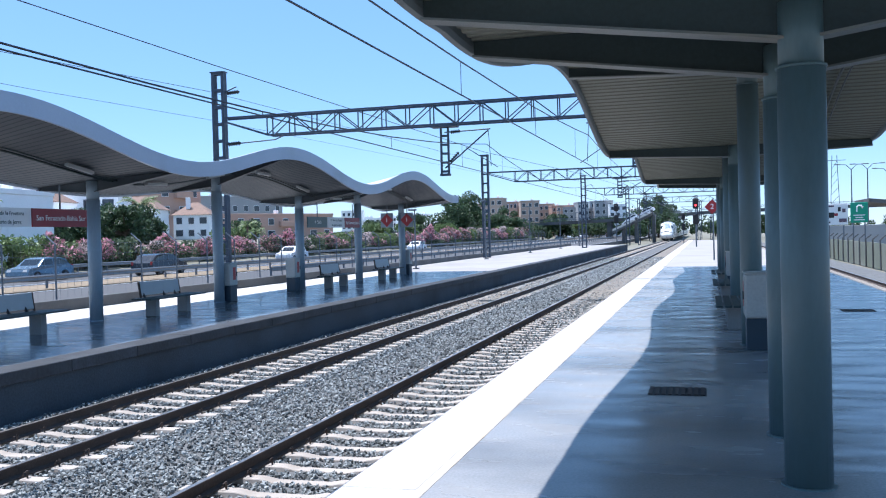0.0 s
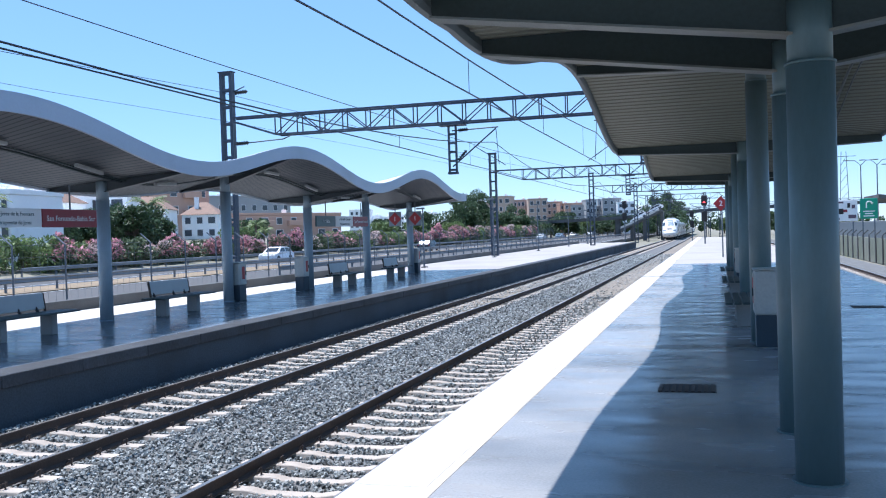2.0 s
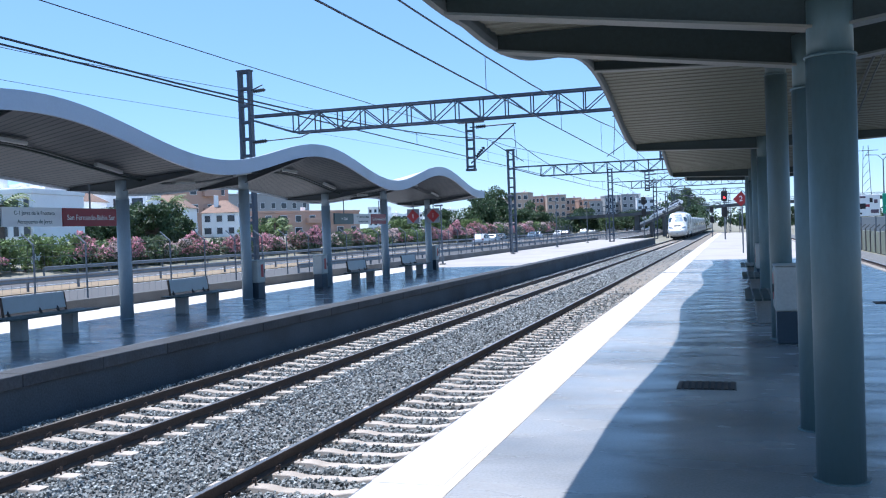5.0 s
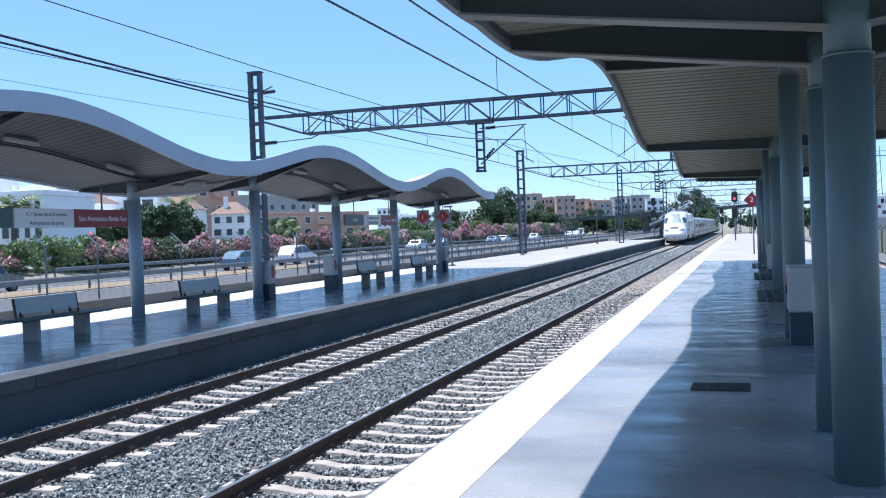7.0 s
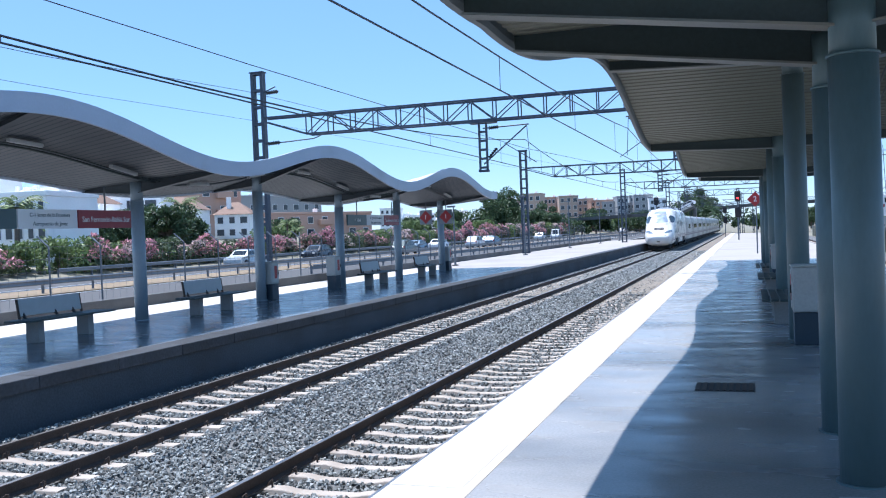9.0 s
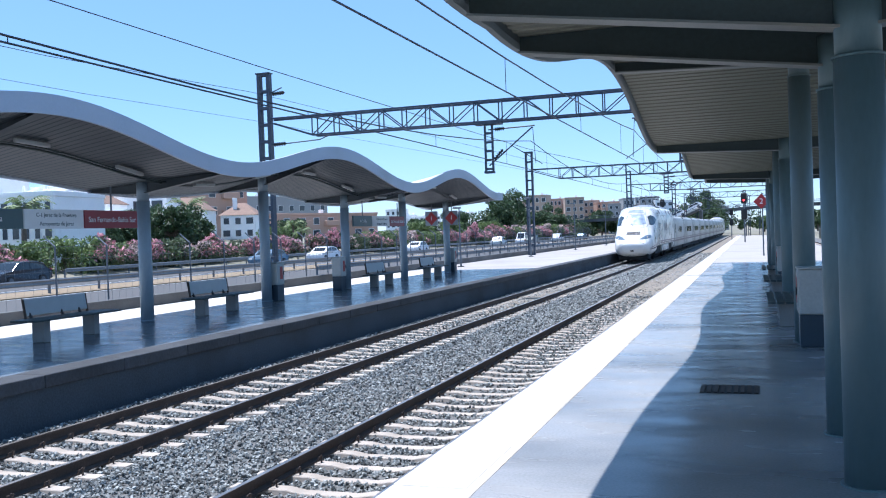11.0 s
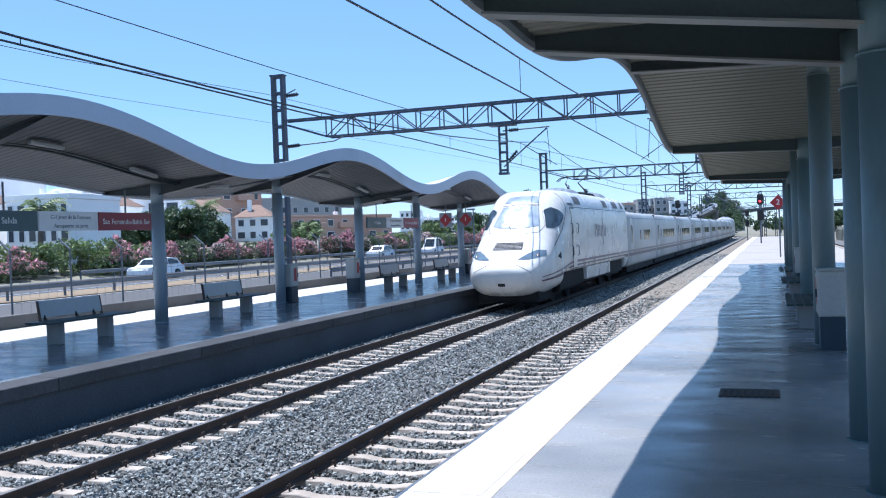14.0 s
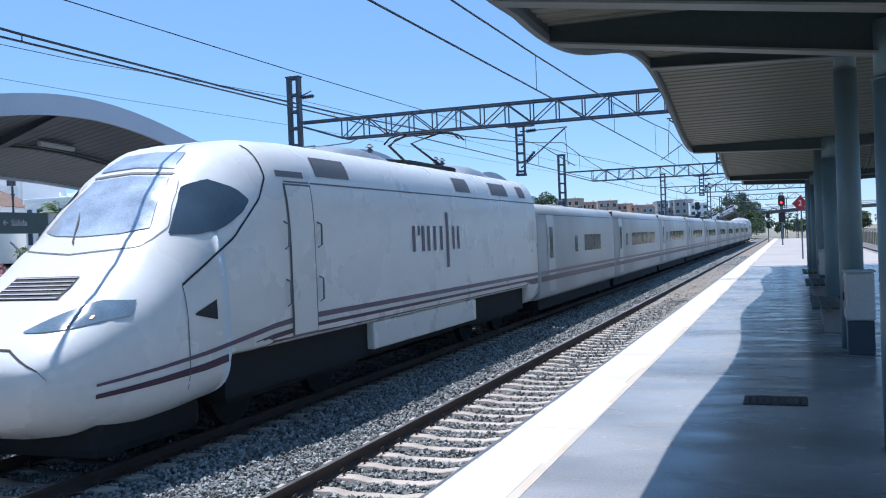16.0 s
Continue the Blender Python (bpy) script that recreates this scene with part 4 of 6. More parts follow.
    for x in (-0.55, 0.55):
        for y in (11.9, 14.6):
            part("pantograph_foot", bar(bmesh.new(), (x, y + o, 3.85), (x, y + o, 4.08), 0.06, 8), M_TRAINDK, body)
        part("pantograph_arm", poly(bmesh.new(), [(x * 0.7, 14.4 + o, 4.1), (x * 0.5, 12.7 + o, 4.55), (x * 0.8, 14.1 + o, 4.92)], 0.032, 6), M_TRAINDK, body, "dark folded pantograph arm")
    for y in (13.95 + o, 14.3 + o):
        part("pantograph_head", poly(bmesh.new(), [(-0.95, y, 4.72), (-0.8, y, 4.86), (-0.5, y, 4.92), (0.5, y, 4.92), (0.8, y, 4.86), (0.95, y, 4.72)], 0.022, 5), M_TRAINDK, body, "dark collector strip")
    for y in (9.4, 13.0, 13.4):
        bm = bmesh.new()
        insulator(bm, (0.3, y, 3.95), (0.3, y, 4.35), 0.09)
        part("roof_insulator", bm, M_STEEL, body, "grey ribbed insulator")
    body.matrix_local = Matrix.Translation((0, y0, 0)) @ (pose(0, 0, 0, 0, 0, 180) if turn else Matrix())
    return body


def coach(train, L, w0):
    prof = ring(1.47, 0.58, 1.5, 3.36, 8.0, 12.0)
    end = ring(1.42, 0.62, 1.5, 3.32, 8.0, 12.0)
    bm = loft([(0.0, end), (0.05, prof), (L - 0.24, prof), (L - 0.20, end)])
    skin = Skin(bm)
    body = part("coach", bm, M_COACH, train, "white low passenger coach with mauve stripes")
    for p in body.data.polygons:
        p.use_smooth = len(p.vertices) == 4
    sk = skin.sheet
    e = L - 0.26
    for sd in (1, -1):
        a = w0
        while a + 1.3 < L - 1.8:
            sk("window", [(a, 2.40), (a + 1.32, 2.40)], [(a, 1.86), (a + 1.32, 1.86)], "x", M_GLASS, body, "dark tinted coach window", 3, 3, 0.01, sd)
            a += 1.45
        sk("window", [(w0 - 1.5, 2.38), (w0 - 1.1, 2.38)], [(w0 - 1.5, 1.86), (w0 - 1.1, 1.86)], "x", M_GLASS, body, "dark tinted coach window", 2, 3, 0.01, sd)
        sk("door", [(0.9, 3.0), (1.75, 3.0)], [(0.9, 0.8), (1.75, 0.8)], "x", M_COACH, body, "white plug door", 3, 6, 0.018, sd)
        sk("door_window", [(1.15, 2.65), (1.5, 2.65)], [(1.15, 1.75), (1.5, 1.75)], "x", M_GLASS, body, "", 2, 3, 0.026, sd)
        sk("upper_stripe", [(0.06, 1.41), (e, 1.41)], [(0.06, 1.33), (e, 1.33)], "x", M_GREYST, body, "mauve-grey stripe", 4, 1, 0.022, sd)
        sk("lower_stripe", [(0.06, 1.26), (e, 1.26)], [(0.06, 1.11), (e, 1.11)], "x", M_PURPLE, body, "purple stripe", 4, 1, 0.022, sd)
        sk("roof_seam", [(0.06, 3.02), (e, 3.02)], [(0.06, 3.0), (e, 3.0)], "x", M_VENT, body, "", 4, 1, 0.006, sd)
    part("bellows", box(bmesh.new(), -1.40, 1.40, L - 0.2, L + 0.0, 0.6, 3.27), M_BLACK, body, "dark gangway bellows")
    bm = bmesh.new()
    for x in (-0.753, 0.753):
        bar(bm, (x - 0.07, L - 0.07, 0.43), (x + 0.07, L - 0.07, 0.43), 0.43, 20)
    bar(bm, (-0.8, L - 0.07, 0.43), (0.8, L - 0.07, 0.43), 0.08, 8)
    part("wheelset", bm, M_TRAINDK, body, "dark steel wheelset")
    # black box added under the coach to deepen the shade there
    part("underfloor", box(bmesh.new(), -1.3, 1.3, 0.3, L - 0.5, 0.3, 0.7), M_TRAINDK, body)
    part("roof_unit", bevbox(-0.5, 0.5, 5.5, 7.2, 3.32, 3.46, 0.04), M_COACH, body)
    return body


def train():
    t = empty("passenger_train", "white high-speed passenger train with a rounded sloping nose", "train")
    power_car(t, 0.0, False)
    y = 17.7
    coach(t, 11.7, 6.0).matrix_basis = Matrix.Translation((0, y, 0))
    y += 11.7
    first = coach(t, 13.5, 4.2)
    first.matrix_basis = Matrix.Translation((0, y, 0))
    for i in range(1, 9):
        copy_thing(first, Matrix.Translation((0, y + 13.5 * i, 0)))
    power_car(t, y + 13.5 * 9 + 17.6, True)
    return t


TRAIN = train()


# ---- platform furniture (true metres; their places are plan units) ----
def text_part(name, body, size, material, parent, m, label=""):
    """Lettering with the built-in font: each word is a thin mesh of its own."""
    cu = bpy.data.curves.new(name, "FONT")
    cu.body, cu.size, cu.align_x, cu.align_y, cu.extrude = body, size, "CENTER", "CENTER", 0.002
    tmp = new("lettering", cu)
    me = bpy.data.meshes.new_from_object(tmp.evaluated_get(bpy.context.evaluated_depsgraph_get()))
    bpy.data.objects.remove(tmp)
    cos = [v.co.copy() for v in me.vertices]
    faces = sorted((tuple(p.vertices) for p in me.polygons), key=lambda q: min(cos[i].x for i in q))
    words, reach = [], None
    for q in faces:
        if reach is None or min(cos[i].x for i in q) > reach + 0.17 * size:
            words.append([])
            reach = -1e9
        words[-1].append(q)
        reach = max(reach, max(cos[i].x for i in q))
    for word in words:
        used = sorted({i for q in word for i in q})
        at = {i: k for k, i in enumerate(used)}
        ob = mesh_from(name, [tuple(cos[i]) for i in used], [tuple(at[i] for i in q) for q in word], material, parent, label)
        ob.matrix_local = m


METRES = []


def place(ob, x, y, z=0.0, turn=0.0):
    ob.matrix_basis = pose(x, y, z, 0, 0, turn)
    METRES.append(ob)
    return ob


def bench():
    """Long seat of dark slats with a pale back on two concrete legs; it faces local +x, its length runs along y."""
    b = empty("platform_bench", "platform bench with pale perforated back on concrete legs", "bench", "platform benches")
    for y in (-0.70, 0.70):
        bm = bevbox(-0.15, 0.15, y - 0.085, y + 0.085, 0, 0.42, 0.015)
        part("leg", bm, M_LEG, b, "rough concrete leg")
    for k in range(4):
        x = -0.22 + 0.145 * k
        part("seat_slat", bevbox(x, x + 0.125, -1.25, 1.25, 0.43, 0.47, 0.008), M_BEAM, b, "dark seat slat")
    for y in (-0.75, 0.1, 0.6):
        bm = bmesh.new()
        bar(bm, (-0.16, y, 0.45), (-0.27, y, 0.62), 0.03, 6)
        part("bracket", bm, M_BLACK, b)
    bm = bevbox(-0.02, 0.02, -0.85, 0.85, 0.52, 0.85, 0.012)
    for v in bm.verts:
        v.co.x -= 0.22 + (v.co.z - 0.5) * 0.16
    part("backrest", bm, M_BENCH, b, "pale grey steel backrest")
    for y in (-0.86, 0.86):
        bm = bevbox(-0.03, 0.03, y - 0.012, y + 0.012, 0.45, 0.855, 0.006, 1)
        for v in bm.verts:
            v.co.x -= 0.22 + (v.co.z - 0.5) * 0.16
        part("end_cap", bm, M_RAIL, b, "dark rusty end plate")
    return b


first = place(bench(), -15.1, 23.3)
for y in (17.05, 35.9, 42.4, 10.5):
    METRES.append(copy_thing(first, pose(-15.1, y, 0)))
for y, x in ((20.3, 0.62), (27.5, 0.62), (34.0, 0.62)):
    METRES.append(copy_thing(first, pose(x, y, 0, 0, 0, 180)))


def cabinet():
    c = empty("hose_cabinet", "pale fire-hose cabinet with red panel and dark blue base", "cabinet", "fire cabinets")
    part("plinth", bevbox(-0.17, 0.17, -0.2, 0.2, 0, 0.47, 0.01), M_NAVY, c, "dark blue lower half")
    part("body", bevbox(-0.185, 0.185, -0.22, 0.22, 0.47, 1.13, 0.03), M_CABPALE, c, "pale cabinet body")
    door = part("door", bevbox(0.185, 0.195, -0.18, 0.18, 0.52, 1.08, 0.004), M_CABPALE, c, "pale metal door")
    part("front_panel", bevbox(0.196, 0.202, -0.08, 0.08, 0.64, 1.02, 0.003), M_REDB, c, "small red panel")
    part("handle", bevbox(0.196, 0.215, 0.12, 0.15, 0.75, 0.87, 0.004), M_BLACK, door, "dark latch")
    part("lid", bevbox(-0.2, 0.2, -0.235, 0.235, 1.13, 1.155, 0.008), M_CABPALE, c)
    return c


first = place(cabinet(), 0.89, 16.4, 0, 180)
for x, y, r in ((-15.85, 28.15, 0), (-16.0, 33.6, 0), (-15.9, 47.95, 0), (0.9, 31.0, 180)):
    METRES.append(copy_thing(first, pose(x, y, 0, 0, 0, r)))


def name_sign(y0, y1):
    """A long board between two columns: green, white and maroon fields with lettering on the track side."""
    g = empty("station_sign", "hanging station sign board with green, white and maroon fields", "sign", "station name boards")
    L = (y1 - y0) * K
    a = L * 0.33
    part("exit_panel", bevbox(-0.03, 0.03, -L / 2, -L / 2 + a * 0.98, -0.2, 0.2, 0.005), M_SIGNG, g, "dark green exit panel")
    part("route_panel", bevbox(-0.03, 0.03, -L / 2 + a, -L / 2 + 2 * a * 0.99, -0.2, 0.2, 0.005), M_SIGNW, g, "white route panel")
    part("name_panel", bevbox(-0.03, 0.03, -L / 2 + 2 * a, L / 2, -0.2, 0.2, 0.005), M_RED, g, "maroon station name panel")
    face = Matrix.Translation((0.034, 0, 0)) @ Matrix(((0, 0, 1, 0), (1, 0, 0, 0), (0, 1, 0, 0), (0, 0, 0, 1)))
    text_part("lettering", "San Fernando-Bahía Sur", 0.168, M_SIGNW, g, Matrix.Translation((0, L / 2 - a / 2, -0.01)) @ face, "white lettering")
    text_part("lettering", "C-1 Jerez de la Frontera", 0.118, M_SIGNG, g, Matrix.Translation((0, 0, 0.08)) @ face, "dark lettering")
    text_part("lettering", "Aeropuerto de Jerez", 0.118, M_SIGNG, g, Matrix.Translation((0, 0, -0.1)) @ face, "dark lettering")
    text_part("lettering", "← Salida", 0.17, M_SIGNW, g, Matrix.Translation((0, -L / 2 + a / 2, 0)) @ face, "white lettering")
    for y in (-L / 3, L / 3):
        bm = bmesh.new()
        bar(bm, (0, y, 0.2), (0, y, 0.75), 0.02, 6)
        part("hanger", bm, M_STEEL, g)
    g.location = (-15.9, (y0 + y1) / 2, 2.79)
    METRES.append(g)


K = 0.868                        # metres in one unit of the plan
name_sign(14.7, 20.75)
name_sign(34.9, 41.0)


def number_sign(x, y, z, digit, white):
    """Square board with a red diamond and the platform's number, on a post or hanging."""
    g = empty("platform_number_sign", "platform number sign with a red diamond", "sign", "platform number signs")
    if white:
        part("board", bevbox(-0.31, 0.31, -0.02, 0.02, -0.34, 0.34, 0.01), M_BOARD, g, "square board, canopy shade put into its grey")
    bm = box(bmesh.new(), -0.225, 0.225, -0.034, -0.024, -0.225, 0.225)
    for v in bm.verts:
        x0, z0 = v.co.x, v.co.z
        v.co.x, v.co.z = (x0 - z0) * 0.7071, (x0 + z0) * 0.7071
    part("diamond", bm, M_REDB, g, "red diamond plate")
    text_part("lettering", digit, 0.28, M_SIGNW, g, pose(0, -0.038, 0, 90), "white number")
    bm = bmesh.new()
    bar(bm, (0, 0.03, 0.35), (0, 0.03, 0.9), 0.025, 8)
    part("hanger", bm, M_STEEL, g)
    place(g, x, y, z)


number_sign(-16.76, 47.2, 2.99, "1", True)
number_sign(-15.6, 47.2, 2.98, "1", True)


def post_sign():
    g = empty("platform_number_sign", "red diamond platform number sign on a steel post", "sign", "platform number signs")
    bm = box(bmesh.new(), -0.3, 0.3, -0.034, -0.02, -0.3, 0.3)
    for v in bm.verts:
        x0, z0 = v.co.x, v.co.z
        v.co.x, v.co.z = (x0 - z0) * 0.7071, (x0 + z0) * 0.7071 + 3.04
    part("diamond", bm, M_REDB, g, "red diamond plate")
    text_part("lettering", "2", 0.42, M_SIGNW, g, pose(0, -0.038, 3.04, 90), "white number")
    bm = bmesh.new()
    bar(bm, (0.05, 0.03, 0), (0.05, 0.03, 3.5), 0.04, 8)
    part("post", bm, M_STEEL, g)
    place(g, 0.5, 62.0)


post_sign()


def lamp_post(x, y, h, z=0.0):
    g = empty("platform_lamp_post", "slim grey platform lamp post with a small head", "lamp post", "platform lamp posts")
    bm = bmesh.new()
    bar(bm, (0, 0, 0), (0, 0, h), 0.06, 8, 0.035)
    part("post", bm, M_STEEL, g)
    part("lamp_head", bevbox(-0.35, 0.1, -0.1, 0.1, h, h + 0.1, 0.03), M_STEEL, g)
    part("base", bevbox(-0.15, 0.15, -0.15, 0.15, 0, 0.06, 0.01), M_CONC, g)
    place(g, x, y, z)


for x, y in ((-17.6, 54.8), (-17.6, 74.0), (-17.8, 95.0), (-17.8, 116.0), (-17.8, 134.0)):
    lamp_post(x, y, 4.2 if y > 60 else 3.2)


def signal(x, y, h, red, z=0.0):
    g = empty("railway_signal", "black railway colour-light signal on a grey post", "signal", "railway signals")
    bm = bmesh.new()
    bar(bm, (0, 0.1, 0), (0, 0.1, h), 0.07, 8)
    part("post", bm, M_STEEL, g)
    for k, zz in enumerate((h, h - 1.6)):
        hd = part("signal_head", bevbox(-0.3, 0.3, -0.1, 0.12, zz - 0.55, zz + 0.5, 0.15, 3), M_BLACK, g, "black signal head")
        for d in (0.22, -0.22):
            bm = bmesh.new()
            bar(bm, (0, -0.11, zz + d), (0, -0.13, zz + d), 0.1, 12)
            part("lens", bm, glow("red signal", (1, 0.03, 0.03), 4.0) if red and k == 0 and d < 0 else M_BLACK, hd)
    place(g, x, y, z)


signal(-13.2, 143.0, 5.6, False, -0.7)
signal(-1.0, 110.0, 4.4, True)
signal(-3.9, 176.0, 4.4, False, -0.7)


def drain(x0, x1, y0, y1):
    g = empty("drain_cover", "dark slotted drain cover set in the platform", "drain cover", "drain covers")
    part("pan", box(bmesh.new(), x0, x1, y0, y1, -0.02, 0.004), M_BLACK, g)
    n = 9
    for k in range(n):
        x = x0 + (x1 - x0) * k / n
        part("slat", box(bmesh.new(), x + 0.01, x + (x1 - x0) / n - 0.022, y0 + 0.02, y1 - 0.02, 0.004, 0.014), M_RAIL, g)


drain(-0.69, 0.03, 11.68, 12.28)
drain(3.2, 3.95, 23.6, 24.2)


# ---- road side of the left platform ----
def roadside():
    bm = box(bmesh.new(), -35.4, -20.2, -300, 640, -1.2, -0.42)
    tagged(part("road", bm, M_ROAD), "pale sunlit asphalt road beyond the platform fence", "road", kind="structure")
    bm = box(bmesh.new(), -40.0, -35.4, -300, 640, -1.2, -0.36)
    tagged(part("verge", bm, M_DRY), "dry ochre median strip", "verge", kind="structure")
    bm = box(bmesh.new(), -52.5, -40.0, -300, 640, -1.2, -0.44)
    tagged(part("road", bm, M_ROAD), "grey asphalt carriageway behind the crash barrier", "road", kind="structure")
    bm = bmesh.new()
    xs = [-52.5, -55, -62, -80, -140, -260]
    zs = [-0.4, -0.2, 0.4, 2.2, 4.2, 6.0]
    ys = np.arange(-20, 460, 12.0)
    vs = [[bm.verts.new((x, y, z + 0.3 * noise.noise((x * 0.1, y * 0.1, 2)) * (i > 0))) for i, (x, z) in enumerate(zip(xs, zs))] for y in ys]
    for a, b in zip(vs, vs[1:]):
        for i in range(5):
            bm.faces.new((a[i], b[i], b[i + 1], a[i + 1]))
    tagged(part("bank", bm, M_GROUND, smooth=True), "rising bank behind the road, paled to bounce light", "bank", kind="structure")
    # painted edge lines
    for x in (-20.9, -28.1, -35.0, -42.0, -52.0):
        tagged(part("edge_line", box(bmesh.new(), x, x + 0.15, -20, 420, -0.5, -0.40), M_SIGNW), "white painted road line", "road marking", kind="structure")


roadside()


def crash_barrier(x, y0, y1, label):
    g = empty("crash_barrier", label, "crash barrier", "crash barriers")
    prof = [(0, 0.42), (0.04, 0.47), (0.0, 0.53), (0, 0.58), (0.04, 0.64), (0, 0.70), (-0.02, 0.70), (0.02, 0.64), (-0.02, 0.58), (-0.02, 0.53), (0.02, 0.47), (-0.02, 0.42)]
    part("rail", sweep(bmesh.new(), [(x + a * 1.15, b * 1.15 - 0.38) for a, b in prof], y0, y1), M_RAILING, g, "pale galvanised W-beam rail")
    me = None
    y = y0
    while y < y1:
        if me is None:
            o = part("post", bevbox(-0.06, 0.06, -0.05, 0.05, 0, 0.8, 0.01, 1), M_STEEL, g)
            me = o.data
        else:
            o = new("post", me)
            o.parent = g
        o.location = (x - 0.1, y, -0.42)
        y += 4.0
    return g


crash_barrier(-36.4, 20, 300, "long galvanised crash barrier on the dry median")
crash_barrier(-53.0, 60, 300, "galvanised crash barrier below the flowering hedge")
crash_barrier(-26.2, 52, 300, "galvanised crash barrier along the near lane")


def fence(x, y0, y1, step, h, z, label, arm, wires):
    g = empty("fence", label, "fence", "boundary fences")
    me = None
    y = y0
    while y < y1:
        if me is None:
            bm = bmesh.new()
            bar(bm, (0, 0, 0), (0, 0, h), 0.03, 6)
            bar(bm, (0, 0, h), (arm, 0, h + abs(arm) * 0.8), 0.028, 6)
            o = part("post", bm, M_STEEL, g, "grey steel post with a bent top")
            me = o.data
        else:
            o = new("post", me)
            o.parent = g
        o.location = (x, y, z)
        y += step
    if wires:
        bm = bmesh.new()
        for k in range(7):
            zz = z + 0.3 + (h - 0.3) * k / 6
            bar(bm, (x, y0, zz), (x, y1, zz), 0.006, 3)
        for k in range(int((y1 - y0) / 0.35)):
            bar(bm, (x, y0 + 0.35 * k, z + 0.3), (x, y0 + 0.35 * k, z + h), 0.004, 3)
        tagged(part("wire_mesh", bm, M_STEEL, g), kind="stuff")
    return g


fence(-20.3, 20.2, 120, 2.35, 2.55, -0.42, "wire fence with bent-topped pale posts behind the platform", -0.42, True)


# ---- plants ----
def leaf_mesh(name, pts, size, material, seed, flat=0.0):
    """Many small leaf quads about the given points."""
    rng = np.random.RandomState(seed)
    pts = np.asarray(pts)
    n = len(pts)
    a = rng.normal(size=(n, 3))
    a /= np.linalg.norm(a, axis=1, keepdims=True)
    b = np.cross(a, rng.normal(size=(n, 3)))
    b /= np.linalg.norm(b, axis=1, keepdims=True)
    s = size * rng.uniform(0.6, 1.3, (n, 1))
    v = np.stack([pts - a * s, pts + b * s * 0.45, pts + a * s, pts - b * s * 0.45], 1).reshape(-1, 3)
    f = np.arange(4 * n).reshape(-1, 4)
    me = bpy.data.meshes.new(name)
    me.from_pydata(v.tolist(), [], f.tolist())
    me.materials.append(material)
    return me


def clump_points(rng, centres, radii, per):
    out = []
    for c, r in zip(centres, radii):
        d = rng.normal(size=(per, 3))
        d /= np.linalg.norm(d, axis=1, keepdims=True)
        out.append(np.array(c) + d * (np.array(r) * rng.uniform(0.55, 1.05, (per, 1))))
    return np.concatenate(out)


def shrub_variant(seed, petals, material=None, h=3.0):
    rng = np.random.RandomState(seed)
    g = empty("oleander_bush" if petals else "green_bush", "flowering pink oleander bush on the road bank" if petals else "dense light green bush on the road bank", "bush", "roadside bushes")
    cs, rs = [], []
    for k in range(11):
        z = h * rng.uniform(0.22, 0.82)
        cs.append((rng.uniform(-1.2, 1.2), rng.uniform(-1.9, 1.9), z))
        rs.append((rng.uniform(0.6, 0.9), rng.uniform(0.6, 1.0), rng.uniform(0.5, 0.75)))
    p = clump_points(rng, cs, rs, 170)
    p[:, 2] = np.maximum(p[:, 2], 0.05)
    o = new("leaves", leaf_mesh("leaves", p, 0.17, material or M_LEAF3, seed))
    o.parent = g
    if petals:
        hi = p[(p[:, 2] > h * 0.32)]
        q = hi[rng.rand(len(hi)) < 0.9] + rng.normal(size=(1, 3)) * 0.02 + np.array((0.12, -0.1, 0.1))
        o = new("blossom", leaf_mesh("blossom", q, 0.19, M_PETAL if petals == 1 else M_PETALW, seed + 50))
        o.parent = g
    bm = bmesh.new()
    for k in range(5):
        a = rng.uniform(-0.9, 0.9, 2)
        bar(bm, (a[0] * 0.3, a[1] * 0.4, -0.3), (a[0], a[1] * 1.5, h * 0.6), 0.05, 5, 0.02)
    part("stem", bm, M_BARK, g)
    return g


def hedge():
    kinds = [shrub_variant(1, 1), shrub_variant(2, 1), shrub_variant(3, 2), shrub_variant(4, 0, M_LEAF2), shrub_variant(5, 0, M_LEAF3)]
    rng = random.Random(8)
    used = [False] * len(kinds)
    y = 52.0
    k = 0
    while y < 300:
        i = rng.choices(range(5), (4, 4, 2.5, 1.5, 1.5) if y > 65 or y < 57.5 else (0.3, 0.3, 0, 8, 1))[0]
        x = -56.0 + rng.uniform(-1.2, 1.0)
        m = pose(x, y, -0.4, 0, 0, rng.uniform(-25, 25) + (180 if rng.random() < 0.5 else 0))
        if used[i]:
            o = copy_thing(kinds[i], m)
        else:
            o = kinds[i]
            o.matrix_basis = m
            used[i] = True
        s = rng.uniform(0.85, 1.2) * (1.0 if y < 180 else 1.3)
        o.scale = (s, s, s * rng.uniform(0.9, 1.1))
        y += rng.uniform(2.3, 3.3) * (1 if y < 180 else 1.5)
        k += 1


hedge()


